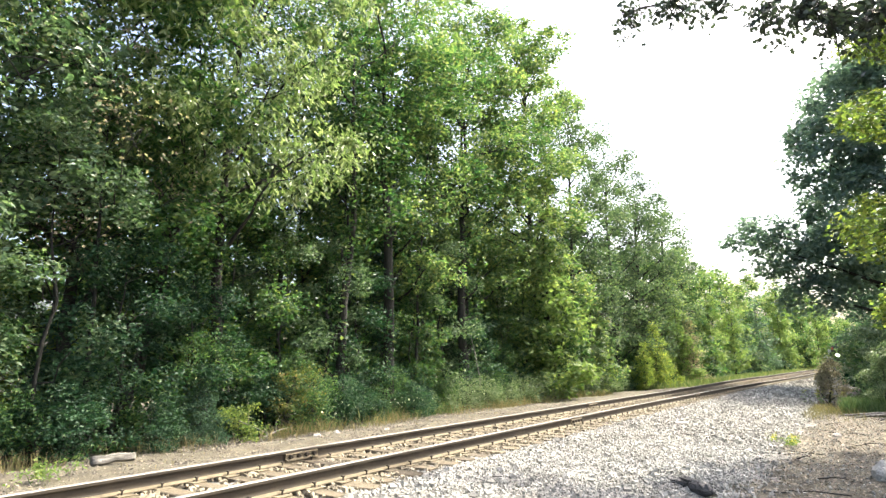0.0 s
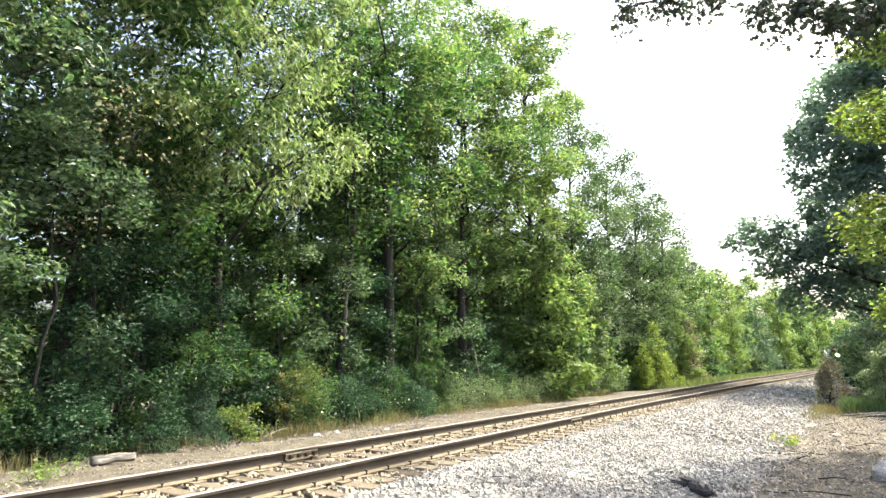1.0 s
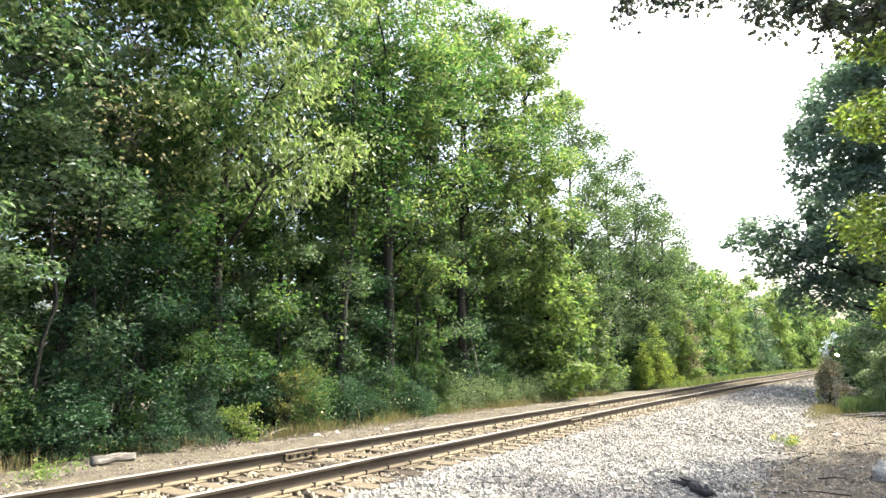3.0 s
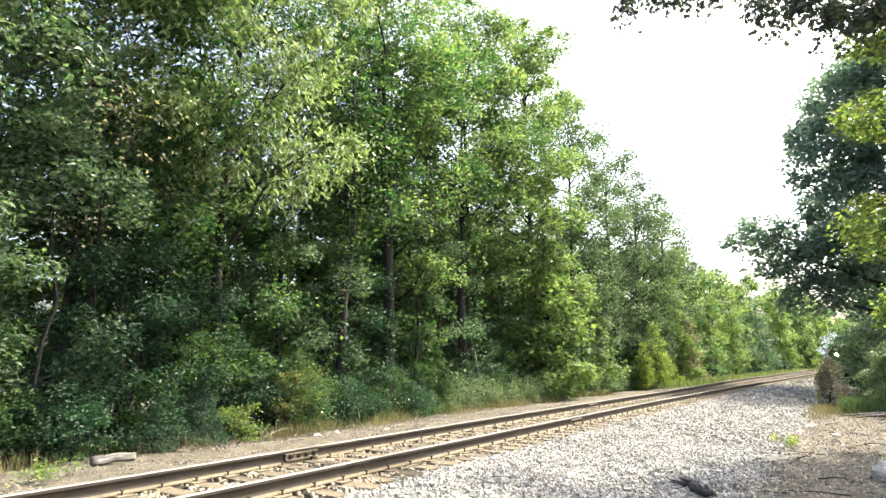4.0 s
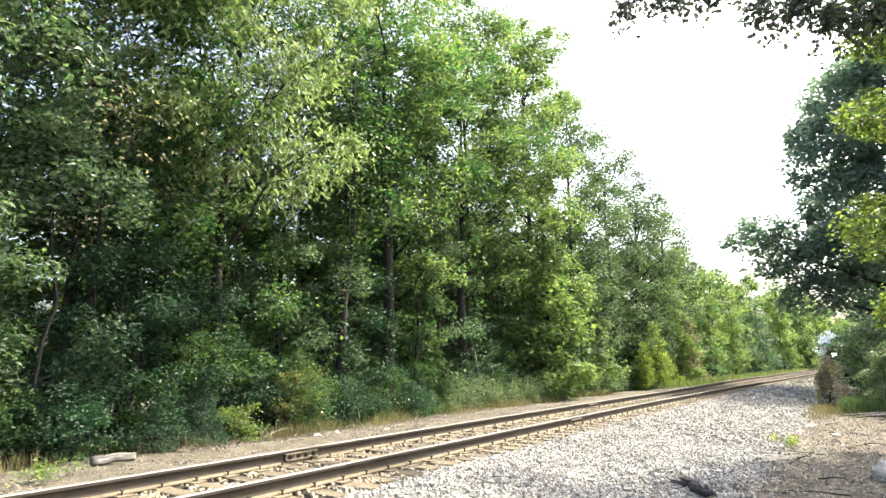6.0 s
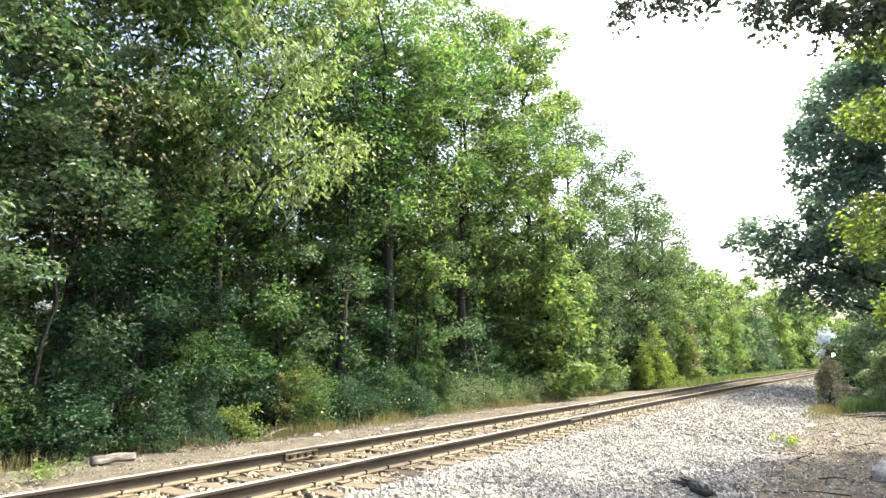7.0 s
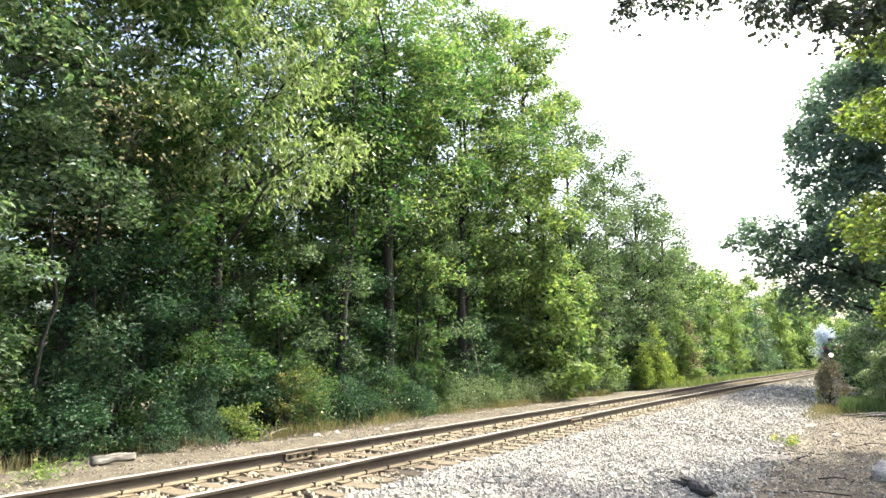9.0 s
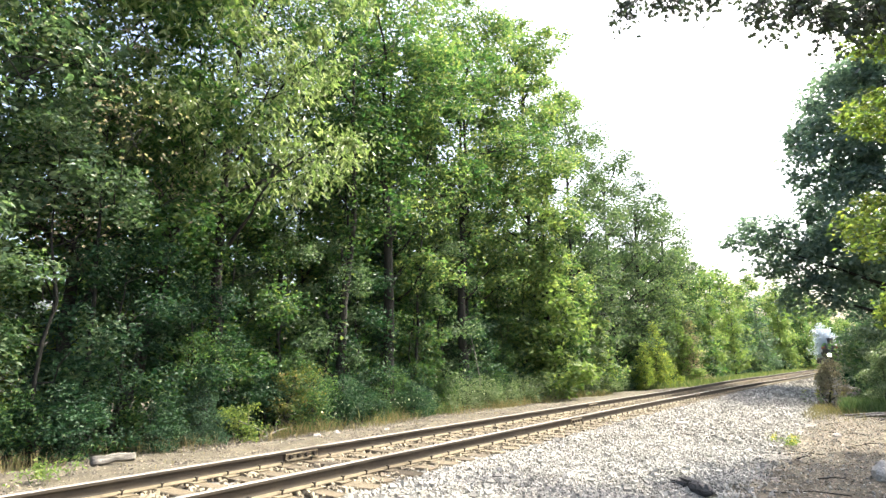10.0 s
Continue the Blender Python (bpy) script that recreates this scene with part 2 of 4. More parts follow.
def lobed_leaves(rng, pts, length):
    """Leaves with three lobes a side, as one bent outline each."""
    n = len(pts)
    shape = np.array([(0, 0), (0.16, 0.10), (0.28, 0.36), (0.42, 0.16), (0.60, 0.34), (0.74, 0.12), (1, 0), (0.74, -0.12), (0.60, -0.34), (0.42, -0.16), (0.28, -0.36), (0.16, -0.10)])
    az = rng.uniform(0, 2 * math.pi, n)
    d = np.stack([np.cos(az), np.sin(az), rng.normal(-0.55, 0.4, n)], 1)
    d /= np.linalg.norm(d, axis=1)[:, None]
    s = np.cross(d, rng.normal(0, 0.7, (n, 3)) + np.array([0, 0, 0.5]))
    s /= np.linalg.norm(s, axis=1)[:, None]
    L = (length * rng.uniform(0.65, 1.3, n))[:, None, None]
    bend = np.cross(s, d)[:, None] * (-(shape[:, 0] ** 2) * 0.2)[None, :, None]
    v = pts[:, None] + L * (d[:, None] * shape[None, :, :1] + s[:, None] * shape[None, :, 1:] + bend)
    return v.reshape(-1, 3), np.arange(12 * n).reshape(n, 12)


def wander(rng, a, b, n, amount):
    """A wobbling line from a to b."""
    t = np.linspace(0, 1, n)[:, None]
    p = a + (b - a) * t
    w = np.cumsum(rng.normal(0, amount, (n, 3)), 0)
    return p + (w - w[0] - (w[-1] - w[0]) * t)


def crown_lobes(rng, height, base, radius, n):
    """Lobes of a broadleaf crown: (centre, radii)."""
    out = []
    for i in range(n):
        f = (i + 0.5) / n
        z = base + (height - base) * (0.06 + 0.86 * f)
        r = radius * (0.45 + 0.75 * math.sin(math.pi * min(1, 0.22 + 0.68 * f))) * 0.62
        a = i * 2.4 + rng.uniform(-0.4, 0.4)
        s = radius * rng.uniform(0.3, 0.46)
        out.append((np.array([math.cos(a) * r * 0.9, math.sin(a) * r * 0.9, z]), np.array([s, s, s * rng.uniform(0.55, 0.85)])))
    out.append((np.array([0, 0, height - radius * 0.28]), np.array([radius * 0.34, radius * 0.34, radius * 0.32])))
    return out


def cone_lobes(rng, height, base, radius, n):
    """Lobes of a young tree that narrows to its tip."""
    out = []
    for i in range(n):
        f = (i + 0.5) / n
        r = radius * (1.05 - f) ** 0.8
        a = i * 2.4 + rng.uniform(-0.5, 0.5)
        s = max(0.35, r * 0.62)
        out.append((np.array([math.cos(a) * r * 0.5, math.sin(a) * r * 0.5, base + (height - base) * f]), np.array([s, s, s * 0.75])))
    return out


def broadleaf(rng, height, trunk_r, lobes, n_leaves, leaf, leaf_len, lean=(0, 0), clump=0.42, bark=None, trunk_top=0.8, twigs=5, wide=0.55, layer=0.7, slim=False, droop=0.35):
    """Meshes of trunk with limbs, and crown, round the origin."""
    low = min(c[2] - r[2] for c, r in lobes)
    top = np.array([lean[0], lean[1], height * trunk_top])
    spine = wander(rng, np.array([0.0, 0, -0.3]), top, 10, 0.07)
    bits = [tube(spine, np.linspace(trunk_r, trunk_r * 0.22, 10) * np.concatenate([[1.35, 1.08], np.ones(8)]), 9)]
    pts, faces = [], []
    total = sum(r[0] * r[1] for _, r in lobes)
    for c, r in lobes:
        k = min(0.95, max(0.15, (c[2] - r[2] * 1.5) / (height * trunk_top)))
        i = k * 9
        a = spine[int(i)] + (spine[min(9, int(i) + 1)] - spine[int(i)]) * (i - int(i))
        limb = wander(rng, a, c, 7, 0.09)
        lr = trunk_r * (0.42 - 0.2 * k)
        bits.append(tube(limb, np.linspace(lr, lr * 0.3, 7), 4 if slim else 6))
        n = max(6, int(n_leaves * r[0] * r[1] / total))
        nc = max(6, int(2.6 * (r[0] * r[1] * r[2]) ** (2 / 3) / clump ** 2))
        u = rng.normal(0, 1, (nc, 3))
        u /= np.linalg.norm(u, axis=1)[:, None]
        cc = c + u * r * (rng.uniform(0.35, 1.0, (nc, 1)) ** 0.5) * rng.uniform(0.8, 1.12, (nc, 1))
        for j in range(min(twigs, nc)):
            tw = wander(rng, limb[4 + j % 3], cc[j], 5, 0.05)
            bits.append(tube(tw, np.linspace(lr * 0.32, lr * 0.08, 5), 3))
        w = rng.gamma(1.0, 1.0, nc) + 0.08
        own = rng.choice(nc, n, p=w / w.sum())
        size = clump * rng.uniform(0.55, 1.3, nc)
        w = rng.normal(0, 1, (n, 3)) + np.array([0, 0, 0.3])
        w /= np.linalg.norm(w, axis=1)[:, None]
        deep_in = rng.uniform(0.25, 1.15, (n, 1)) ** 0.6
        pts.append(cc[own] + w * deep_in * size[own][:, None] * np.array([1, 1, layer]))
        loose = rng.uniform(0, 1, (n, 1)) < 0.32
        q = rng.normal(0, 1, (n, 3))
        q *= rng.uniform(0.2, 1.05, (n, 1)) ** 0.5 / np.linalg.norm(q, axis=1)[:, None]
        pts[-1] = np.where(loose, c + q * r * 1.08, pts[-1])
        faces.append(np.where(loose, q * 0.6 + w * 0.4, w))
    v, f = join(bits)
    trunk = mesh_of("trunk", v, f, [bark or BARK], smooth=True)
    v, f = leaves_at(rng, np.concatenate(pts), leaf_len, wide, droop, face=np.concatenate(faces))
    crown = mesh_of("crown", v, f, [leaf])
    return trunk, crown


def plant_tree(m, trunk, crown, label, group="", name="tree", category="tree"):
    t = thing(name, m, label, category, group)
    child("trunk", trunk, t)
    child("crown", crown, t)
    return t


# ---- the line of the track ----
BEND, BEND_AT = 1.709e-3, 8.0
GAUGE = 1.505


def rail_x(y):
    return BEND / 2 * np.maximum(np.asarray(y, float) - BEND_AT, 0) ** 2


def turn_at(y):
    return math.atan(BEND * max(y - BEND_AT, 0))


def grade(y):
    """The line climbs gently into the bend."""
    k = np.clip((np.asarray(y, float) - 46) / 34, 0, 1)
    return 0.2 * k * k * (3 - 2 * k)


def cant(y):
    """How far the outer rail lies above the inner one in the bend."""
    k = np.clip((np.asarray(y, float) - 24) / 22, 0, 1)
    return 0.13 * k * k * (3 - 2 * k)


def ground_z(u, y=0.0):
    """Height of the land by the distance from the near rail, railhead at 0."""
    return grade(y) + cant(y) * np.interp(u, [-4.5, -2.4, -1.5, 0, 0.6], [0, 1, 1, 0.1, 0]) + np.interp(u, [-60, -9, -6.5, -4.2, -2.5, -2.2, 0.8, 1.4, 3.8, 6, 40], [-0.7, -0.6, -0.42, -0.34, -0.3, -0.25, -0.24, -0.3, -0.53, -0.58, -0.7])


def wavy(x, y):
    return 0.035 * np.sin(x * 1.7 + 1.3 * np.sin(y * 0.6)) * np.sin(y * 1.1 + 0.7 * np.sin(x * 0.9)) + 0.012 * np.sin(x * 6.1 + y * 2.3) * np.sin(y * 5.3)


def sheet(name, us, ys, lift, mat, smooth=True, grain=0.0, seed=3, edge=None):
    U, Y = np.meshgrid(us, ys)
    X = U + rail_x(np.minimum(Y, 260))
    Z = ground_z(U, Y) + wavy(X, Y) * np.clip((np.abs(U + 0.75) - 1.4) * 0.6, 0.05, 1.0) + lift
    if edge:
        ragged = 0.42 * np.sin(Y * 0.9) + 0.3 * np.sin(Y * 2.7 + 1) + 0.2 * np.sin(Y * 7.3)
        Z = Z - np.clip((np.abs(U - edge[0]) - edge[1] + ragged) * 0.12, 0, 0.2)
    if grain:
        Z = Z + np.random.default_rng(seed).normal(0, grain, Z.shape)
    n, k = U.shape
    i = np.arange(n - 1)[:, None] * k + np.arange(k - 1)[None]
    f = np.stack([i, i + 1, i + k + 1, i + k], -1).reshape(-1, 4)
    ob = new(name, mesh_of(name, np.stack([X, Y, Z], -1).reshape(-1, 3), f, [mat], smooth=smooth))
    return ob


def soil_height(x, y):
    u = x - rail_x(y)
    return float(ground_z(u, y) + wavy(x, y) * np.clip((abs(u + 0.75) - 1.4) * 0.6, 0.05, 1.0))


us = np.concatenate([np.linspace(-600, -60, 8), np.linspace(-50, -8, 22), np.linspace(-7.5, 12, 60), np.linspace(13, 60, 14), np.linspace(90, 600, 7)])
ys = np.concatenate([np.linspace(-300, -20, 8), np.linspace(-15, 40, 110), np.linspace(42, 200, 50), np.linspace(230, 900, 10)])
ground = tagged(sheet("ground", us, ys, -0.03, SOIL), "brown bare soil with leaf litter under the trees", "ground", kind="structure")
shoulder = tagged(sheet("pavement", np.linspace(-5.8, -2.15, 26), np.concatenate([np.linspace(-12, 40, 160), np.linspace(41, 150, 60)]), 0.004, SAND, grain=0.008, edge=(-3.2, 1.9)),
                  "pale sandy gravel shoulder beside the far rail", "gravel path", kind="structure")
bed = tagged(sheet("ballast", np.linspace(-2.2, 4.3, 50), np.concatenate([np.linspace(-8, 30, 280), np.linspace(30.3, 160, 110)]), 0.0, BALLAST, grain=0.012, edge=(0.6, 3.0)),
             "grey crushed-stone ballast bank under the track", "ballast", kind="structure")


# ---- track ----
track = thing("railway_track", Matrix(), "single railway track with rusty rails on weathered wooden ties", "railway track")
SECTION = [(-0.07, -0.18), (0.07, -0.18), (0.07, -0.17), (0.016, -0.148), (0.009, -0.13), (0.009, -0.06), (0.014, -0.045), (0.037, -0.038), (0.037, -0.008),
           (0.03, -0.001), (0.012, 0.0), (-0.012, 0.0), (-0.03, -0.001), (-0.037, -0.008), (-0.037, -0.038), (-0.014, -0.045), (-0.009, -0.06), (-0.009, -0.13), (-0.016, -0.148), (-0.07, -0.17)]


def rail(off, label):
    ys = np.concatenate([np.arange(-12, 60, 0.8), np.arange(60, 150, 1.5)])
    sec = np.array(SECTION)
    k = len(sec)
    v = np.concatenate([np.stack([off + rail_x(y) + sec[:, 0], np.full(k, y), sec[:, 1] + grade(y) + cant(y) * (off < -1)], 1) for y in ys])
    i = np.arange(len(ys) - 1)[:, None] * k
    j = np.arange(k)[None]
    f = np.stack([i + j, i + (j + 1) % k, i + k + (j + 1) % k, i + k + j], -1)
    idx = np.zeros(f.shape[:2], int)
    idx[:, [8, 9, 10, 11, 12]] = 1
    idx[:, [0, 1, 2, 18, 19]] = 2
    return child("rail", mesh_of("rail", v, f.reshape(-1, 4)[:, ::-1], [RUST, RAIL_TOP, RUST_LIGHT], idx.ravel()), track, label)


rail(0.0, "rusty steel rail with a bright worn head")
rail(-GAUGE, "rusty steel rail with a bright worn head")


def box_bm(sx, sy, sz, bevel=0.0, jitter=0.0, rng=None):
    bm = bmesh.new()
    bmesh.ops.create_cube(bm, size=1, matrix=Matrix.Diagonal((sx, sy, sz, 1)))
    if bevel:
        bmesh.ops.bevel(bm, geom=bm.edges[:], offset=bevel, segments=1, affect="EDGES")
    if jitter:
        for v in bm.verts:
            v.co += Vector(rng.normal(0, jitter, 3))
    return bm


def bm_mesh(name, bm, mat):
    me = bpy.data.meshes.new(name)
    bm.to_mesh(me)
    bm.free()
    me.materials.append(mat)
    return me


TIE_STEP, TIE_FROM = 0.4664, 5.16
rng = np.random.default_rng(11)
tie_meshes = [bm_mesh("tie", box_bm(2.6, 0.225, 0.17, 0.014, 0.006, rng), TIE_WOOD) for _ in range(4)]
plate_mesh = bm_mesh("tie_plate", box_bm(0.34, 0.19, 0.016, 0.004), RUST_LIGHT)
bm = box_bm(0.018, 0.018, 0.05, 0.003)
bmesh.ops.create_cube(bm, size=1, matrix=Matrix.Translation((0.008, 0, 0.025)) @ Matrix.Diagonal((0.04, 0.03, 0.014, 1)))
spike_mesh = bm_mesh("spike", bm, RUST)
bm = box_bm(0.15, 0.035, 0.03, 0.005)
anchor_mesh = bm_mesh("rail_anchor", bm, RUST)
tie_rows = []
for i in range(-18, 240):
    y = TIE_FROM + TIE_STEP * i + rng.normal(0, 0.018)
    x = float(rail_x(y)) - GAUGE / 2 + rng.normal(0, 0.03)
    m = pose(x, y, -0.281 + float(grade(y) + cant(y) / 2) + rng.normal(0, 0.004), 0, math.degrees(float(cant(y)) / GAUGE), -math.degrees(turn_at(y)) + rng.normal(0, 0.9))
    t = child("tie", tie_meshes[i % 4], track)
    t.matrix_basis = m
    tie_rows.append((y, m))
    if -8 < i < 70:
        for off in (0.0, -GAUGE):
            a = -math.degrees(turn_at(y))
            p = child("tie_plate", plate_mesh, track)
            px = float(rail_x(y)) + off
            lift = float(cant(y)) if off else 0.0
            p.matrix_basis = pose(px, y, -0.188 + lift, 0, 0, a)
            if i < 55:
                for sx in (-0.088, 0.088):
                    sp = child("spike", spike_mesh, track)
                    sp.matrix_basis = pose(px + sx, y + rng.uniform(-0.05, 0.05), -0.165 + lift + rng.uniform(0, 0.015), 0, 0, 180 if sx > 0 else 0)
            if i % 4 == 0 and i < 32:
                an = child("rail_anchor", anchor_mesh, track)
                an.matrix_basis = pose(px, y + 0.13, -0.19 + lift, 0, 0, a)


def joint_bar(off, y):
    """A bolted bar over a rail joint: a sloping toe above and below, and four square-headed bolts."""
    sec = [(0.0, 0.05), (0.022, 0.046), (0.03, 0.03), (0.018, 0.015), (0.018, -0.02), (0.034, -0.034), (0.062, -0.046), (0.062, -0.056), (0.0, -0.05)]
    bm = bmesh.new()
    ends = [[bm.verts.new((x, e, z)) for x, z in sec] for e in (-0.31, 0.31)]
    for k in range(len(sec)):
        bm.faces.new((ends[0][k], ends[0][(k + 1) % len(sec)], ends[1][(k + 1) % len(sec)], ends[1][k]))
    bm.faces.new(ends[0][::-1])
    bm.faces.new(ends[1])
    bmesh.ops.recalc_face_normals(bm, faces=bm.faces)
    g = child("joint_bar", bm_mesh("joint_bar", bm, RUST_LIGHT), track, "bolted joint bar between two rail lengths")
    g.matrix_basis = pose(float(rail_x(y)) + off + 0.014, y, -0.09 + (float(cant(y)) if off else 0.0), 0, 0, -math.degrees(turn_at(y)))
    for k in range(4):
        bm = bmesh.new()
        bmesh.ops.create_cone(bm, cap_ends=True, segments=6, radius1=0.03, radius2=0.027, depth=0.055)
        b = part("bolt", bm, RUST, g)
        b.matrix_basis = pose(0.04, -0.23 + 0.153 * k, 0, 0, 90, 0)


joint_bar(-GAUGE, 6.44)
joint_bar(0.0, 13.34)
joint_bar(-GAUGE, 18.34)
joint_bar(0.0, 25.3)

# ---- ballast stones ----
def stones(rng, pts, size):
    """Angular stones: verts and quads, a jittered box each."""
    n = len(pts)
    c = np.array([[x, y, z] for x in (-1, 1) for y in (-1, 1) for z in (-1, 1)], float) * 0.5
    v = c[None] * (1 + rng.normal(0, 0.15, (n, 8, 3))) * (np.array([1.0, 0.85, 0.7]) * rng.uniform(0.7, 1.2, (n, 3)))[:, None] * (size * rng.uniform(0.55, 1.35, n))[:, None, None]
    q = rng.normal(0, 1, (n, 4))
    q /= np.linalg.norm(q, axis=1)[:, None]
    w, x, y, z = q.T
    R = np.stack([1 - 2 * (y * y + z * z), 2 * (x * y - z * w), 2 * (x * z + y * w), 2 * (x * y + z * w), 1 - 2 * (x * x + z * z), 2 * (y * z - x * w),
                  2 * (x * z - y * w), 2 * (y * z + x * w), 1 - 2 * (x * x + y * y)], -1).reshape(n, 3, 3)
    v = np.einsum("nij,nkj->nki", R, v) + pts[:, None]
    f = np.array([[0, 1, 3, 2], [4, 6, 7, 5], [0, 4, 5, 1], [2, 3, 7, 6], [0, 2, 6, 4], [1, 5, 7, 3]])
    return v.reshape(-1, 3), (np.arange(n)[:, None, None] * 8 + f[None]).reshape(-1, 4)


def bed_points(rng, n, u0, u1, y0, y1, ties=False):
    u, y = rng.uniform(u0, u1, n), rng.uniform(y0, y1, n)
    x = u + rail_x(y)
    z = ground_z(u, y) + wavy(x, y) * np.clip((np.abs(u + 0.75) - 1.4) * 0.6, 0.05, 1.0)
    return np.stack([x, y, z], 1)


rng = np.random.default_rng(5)
near_bank = bed_points(rng, 31000, 0.3, 4.35, 5.0, 14)
near_bank = near_bank[near_bank[:, 0] < 3.75 + rng.normal(0, 0.25, len(near_bank))]
spill = bed_points(rng, 7000, 3.3, 8, 6, 26)
spill = spill[rng.uniform(0, 1, len(spill)) < np.exp(-(spill[:, 0] - 3.4) * 0.45)]
bits = [stones(rng, near_bank + [0, 0, 0.006], 0.037), stones(rng, bed_points(rng, 11500, 0.35, 4.0, 14, 28) + [0, 0, 0.008], 0.054),
        stones(rng, bed_points(rng, 5000, 0.4, 3.6, 28, 62) + [0, 0, 0.01], 0.095), stones(rng, spill, 0.026)]
crib = bed_points(rng, 13500, -2.2, 0.5, 1.5, 26)
yk = (crib[:, 1] - TIE_FROM) / TIE_STEP
gap = np.abs(yk - np.round(yk)) * TIE_STEP > 0.12
v, f = stones(rng, crib[gap] + [0, 0, 0.04], 0.046)
tagged(child("loose_stones", mesh_of("loose_stones", v, f, [CRIB_STONE]), bed), "sandy yellowish stones between the ties", kind="stuff")
v, f = join(bits)
tagged(child("loose_stones", mesh_of("loose_stones", v, f, [STONE]), bed), "pale grey crushed stones", kind="stuff")
v, f = stones(rng, bed_points(rng, 8000, -5.8, -2.2, 3, 22), 0.027)
tagged(child("pebbles", mesh_of("pebbles", v, f, [PEBBLE]), shoulder), "brownish pebbles in the sand", kind="stuff")
v, f = stones(rng, np.zeros((6, 3)), 0.058)
stone_meshes = [mesh_of("stone", v[8 * i:8 * i + 8], f[:6], [STONE_PIECE]) for i in range(6)]
for i, p in enumerate(bed_points(rng, 280, 0.6, 3.7, 4.5, 12)):
    st = child("stone", stone_meshes[i % 6], bed)
    st.matrix_basis = pose(p[0], p[1], p[2] + 0.025, 0, 0, i * 77 % 360)

# ---- kinds of plants ----
rng = np.random.default_rng(21)
deep = []
for k, (h, r, leaf) in enumerate([(15.5, 4.2, LEAF_OAK), (14.0, 3.8, LEAF_MAPLE), (16.0, 4.0, LEAF_MAPLE)]):
    deep.append(broadleaf(rng, h, 0.18, crown_lobes(rng, h, 0.8, r, 15), 5200, leaf, 0.34, clump=0.75, slim=True))
distant = []
for k, (h, r, leaf) in enumerate([(15.5, 4.2, LEAF_OAK), (14.0, 3.8, LEAF_YELLOW), (16.0, 4.0, LEAF_MAPLE)]):
    distant.append(broadleaf(rng, h, 0.18, crown_lobes(rng, h, 0.8, r, 13), 4200, leaf, 0.42, clump=0.8, twigs=2, slim=True))
young = []
for k, (h, r, leaf) in enumerate([(7.5, 1.55, LEAF_YELLOW), (7.0, 1.8, LEAF_MAPLE), (8.5, 1.6, LEAF_YELLOW), (8.0, 2.3, LEAF_BLUE), (6.5, 1.9, LEAF_OAK), (6.0, 1.9, LEAF_LIME)]):
    young.append(broadleaf(rng, h, 0.07, cone_lobes(rng, h, 0.6, r, 14), 4600, leaf, 0.18, clump=0.4, slim=True))
sapling = []
for k, (h, r, leaf) in enumerate([(6.0, 1.6, LEAF_OAK), (4.6, 1.5, LEAF_SHRUB), (7.0, 1.7, LEAF_DULL)]):
    sapling.append(broadleaf(rng, h, 0.05, crown_lobes(rng, h, 0.6, r, 10), 5400, leaf, 0.105, clump=0.34, slim=True))
bush = []
for k, (h, r, leaf) in enumerate([(1.9, 1.2, LEAF_SHRUB), (1.5, 1.0, LEAF_SHRUB), (2.4, 1.3, LEAF_OAK), (1.3, 1.1, LEAF_SHRUB)]):
    lobes = [(np.array([math.cos(a) * r * 0.5, math.sin(a) * r * 0.5, h * z]), np.array([r * 0.5, r * 0.5, h * 0.26])) for a, z in zip(rng.uniform(0, 6.28, 7), (0.2, 0.3, 0.42, 0.55, 0.7, 0.25, 0.8))]
    bush.append(broadleaf(rng, h, 0.03, lobes, 4000, leaf, 0.075, clump=0.2, trunk_top=0.7, twigs=2, slim=True, wide=0.48))

far_bush = []
for k, (h, r, leaf) in enumerate([(1.9, 1.2, LEAF_GREY), (1.5, 1.0, LEAF_SHRUB), (2.4, 1.3, LEAF_OAK)]):
    lobes = [(np.array([math.cos(a) * r * 0.5, math.sin(a) * r * 0.5, h * z]), np.array([r * 0.5, r * 0.5, h * 0.26])) for a, z in zip(rng.uniform(0, 6.28, 7), (0.2, 0.3, 0.42, 0.55, 0.7, 0.25, 0.8))]
    far_bush.append(broadleaf(rng, h, 0.03, lobes, 1100, leaf, 0.16, clump=0.26, trunk_top=0.7, twigs=2, slim=True))


def ground_pose(x, y, turn=0.0):
    return pose(x, y, soil_height(x, y), 0, 0, turn)


def woods(kinds, rows, label, group, name="tree", category="tree"):
    """Plants by rows of (distance from the near rail, y, scale, kind)."""
    first, out = {}, []
    for i, (u, y, s, k) in enumerate(rows):
        m = ground_pose(u + float(rail_x(y)), y, (i * 137.5) % 360) @ Matrix.Scale(s, 4)
        if k in first:
            t = copy_thing(first[k], m)
        else:
            t = first[k] = plant_tree(m, *kinds[k], label, group, name, category)
        t.matrix_basis = m
        out.append(t)
    return out


# ---- woods beyond the track ----
rng = np.random.default_rng(22)
front_trees = []


def edge_tree(u, y, height, base, radius, leaf, length, n, lobes=20, lean=(0, 0), trunk_r=0.17, clump=0.45, turn=0.0, label="", **more):
    """A tall tree of its own shape at the edge of the woods."""
    crown = crown_lobes(rng, height, base, radius, lobes)
    meshes = broadleaf(rng, height, trunk_r, crown, n, leaf, length, lean=lean, clump=clump, twigs=6, **more)
    x = u + float(rail_x(y))
    front_trees.append(plant_tree(ground_pose(x, y, turn), *meshes, label or "tall leafy green broadleaf tree at the edge of the woods", "trees along the track"))


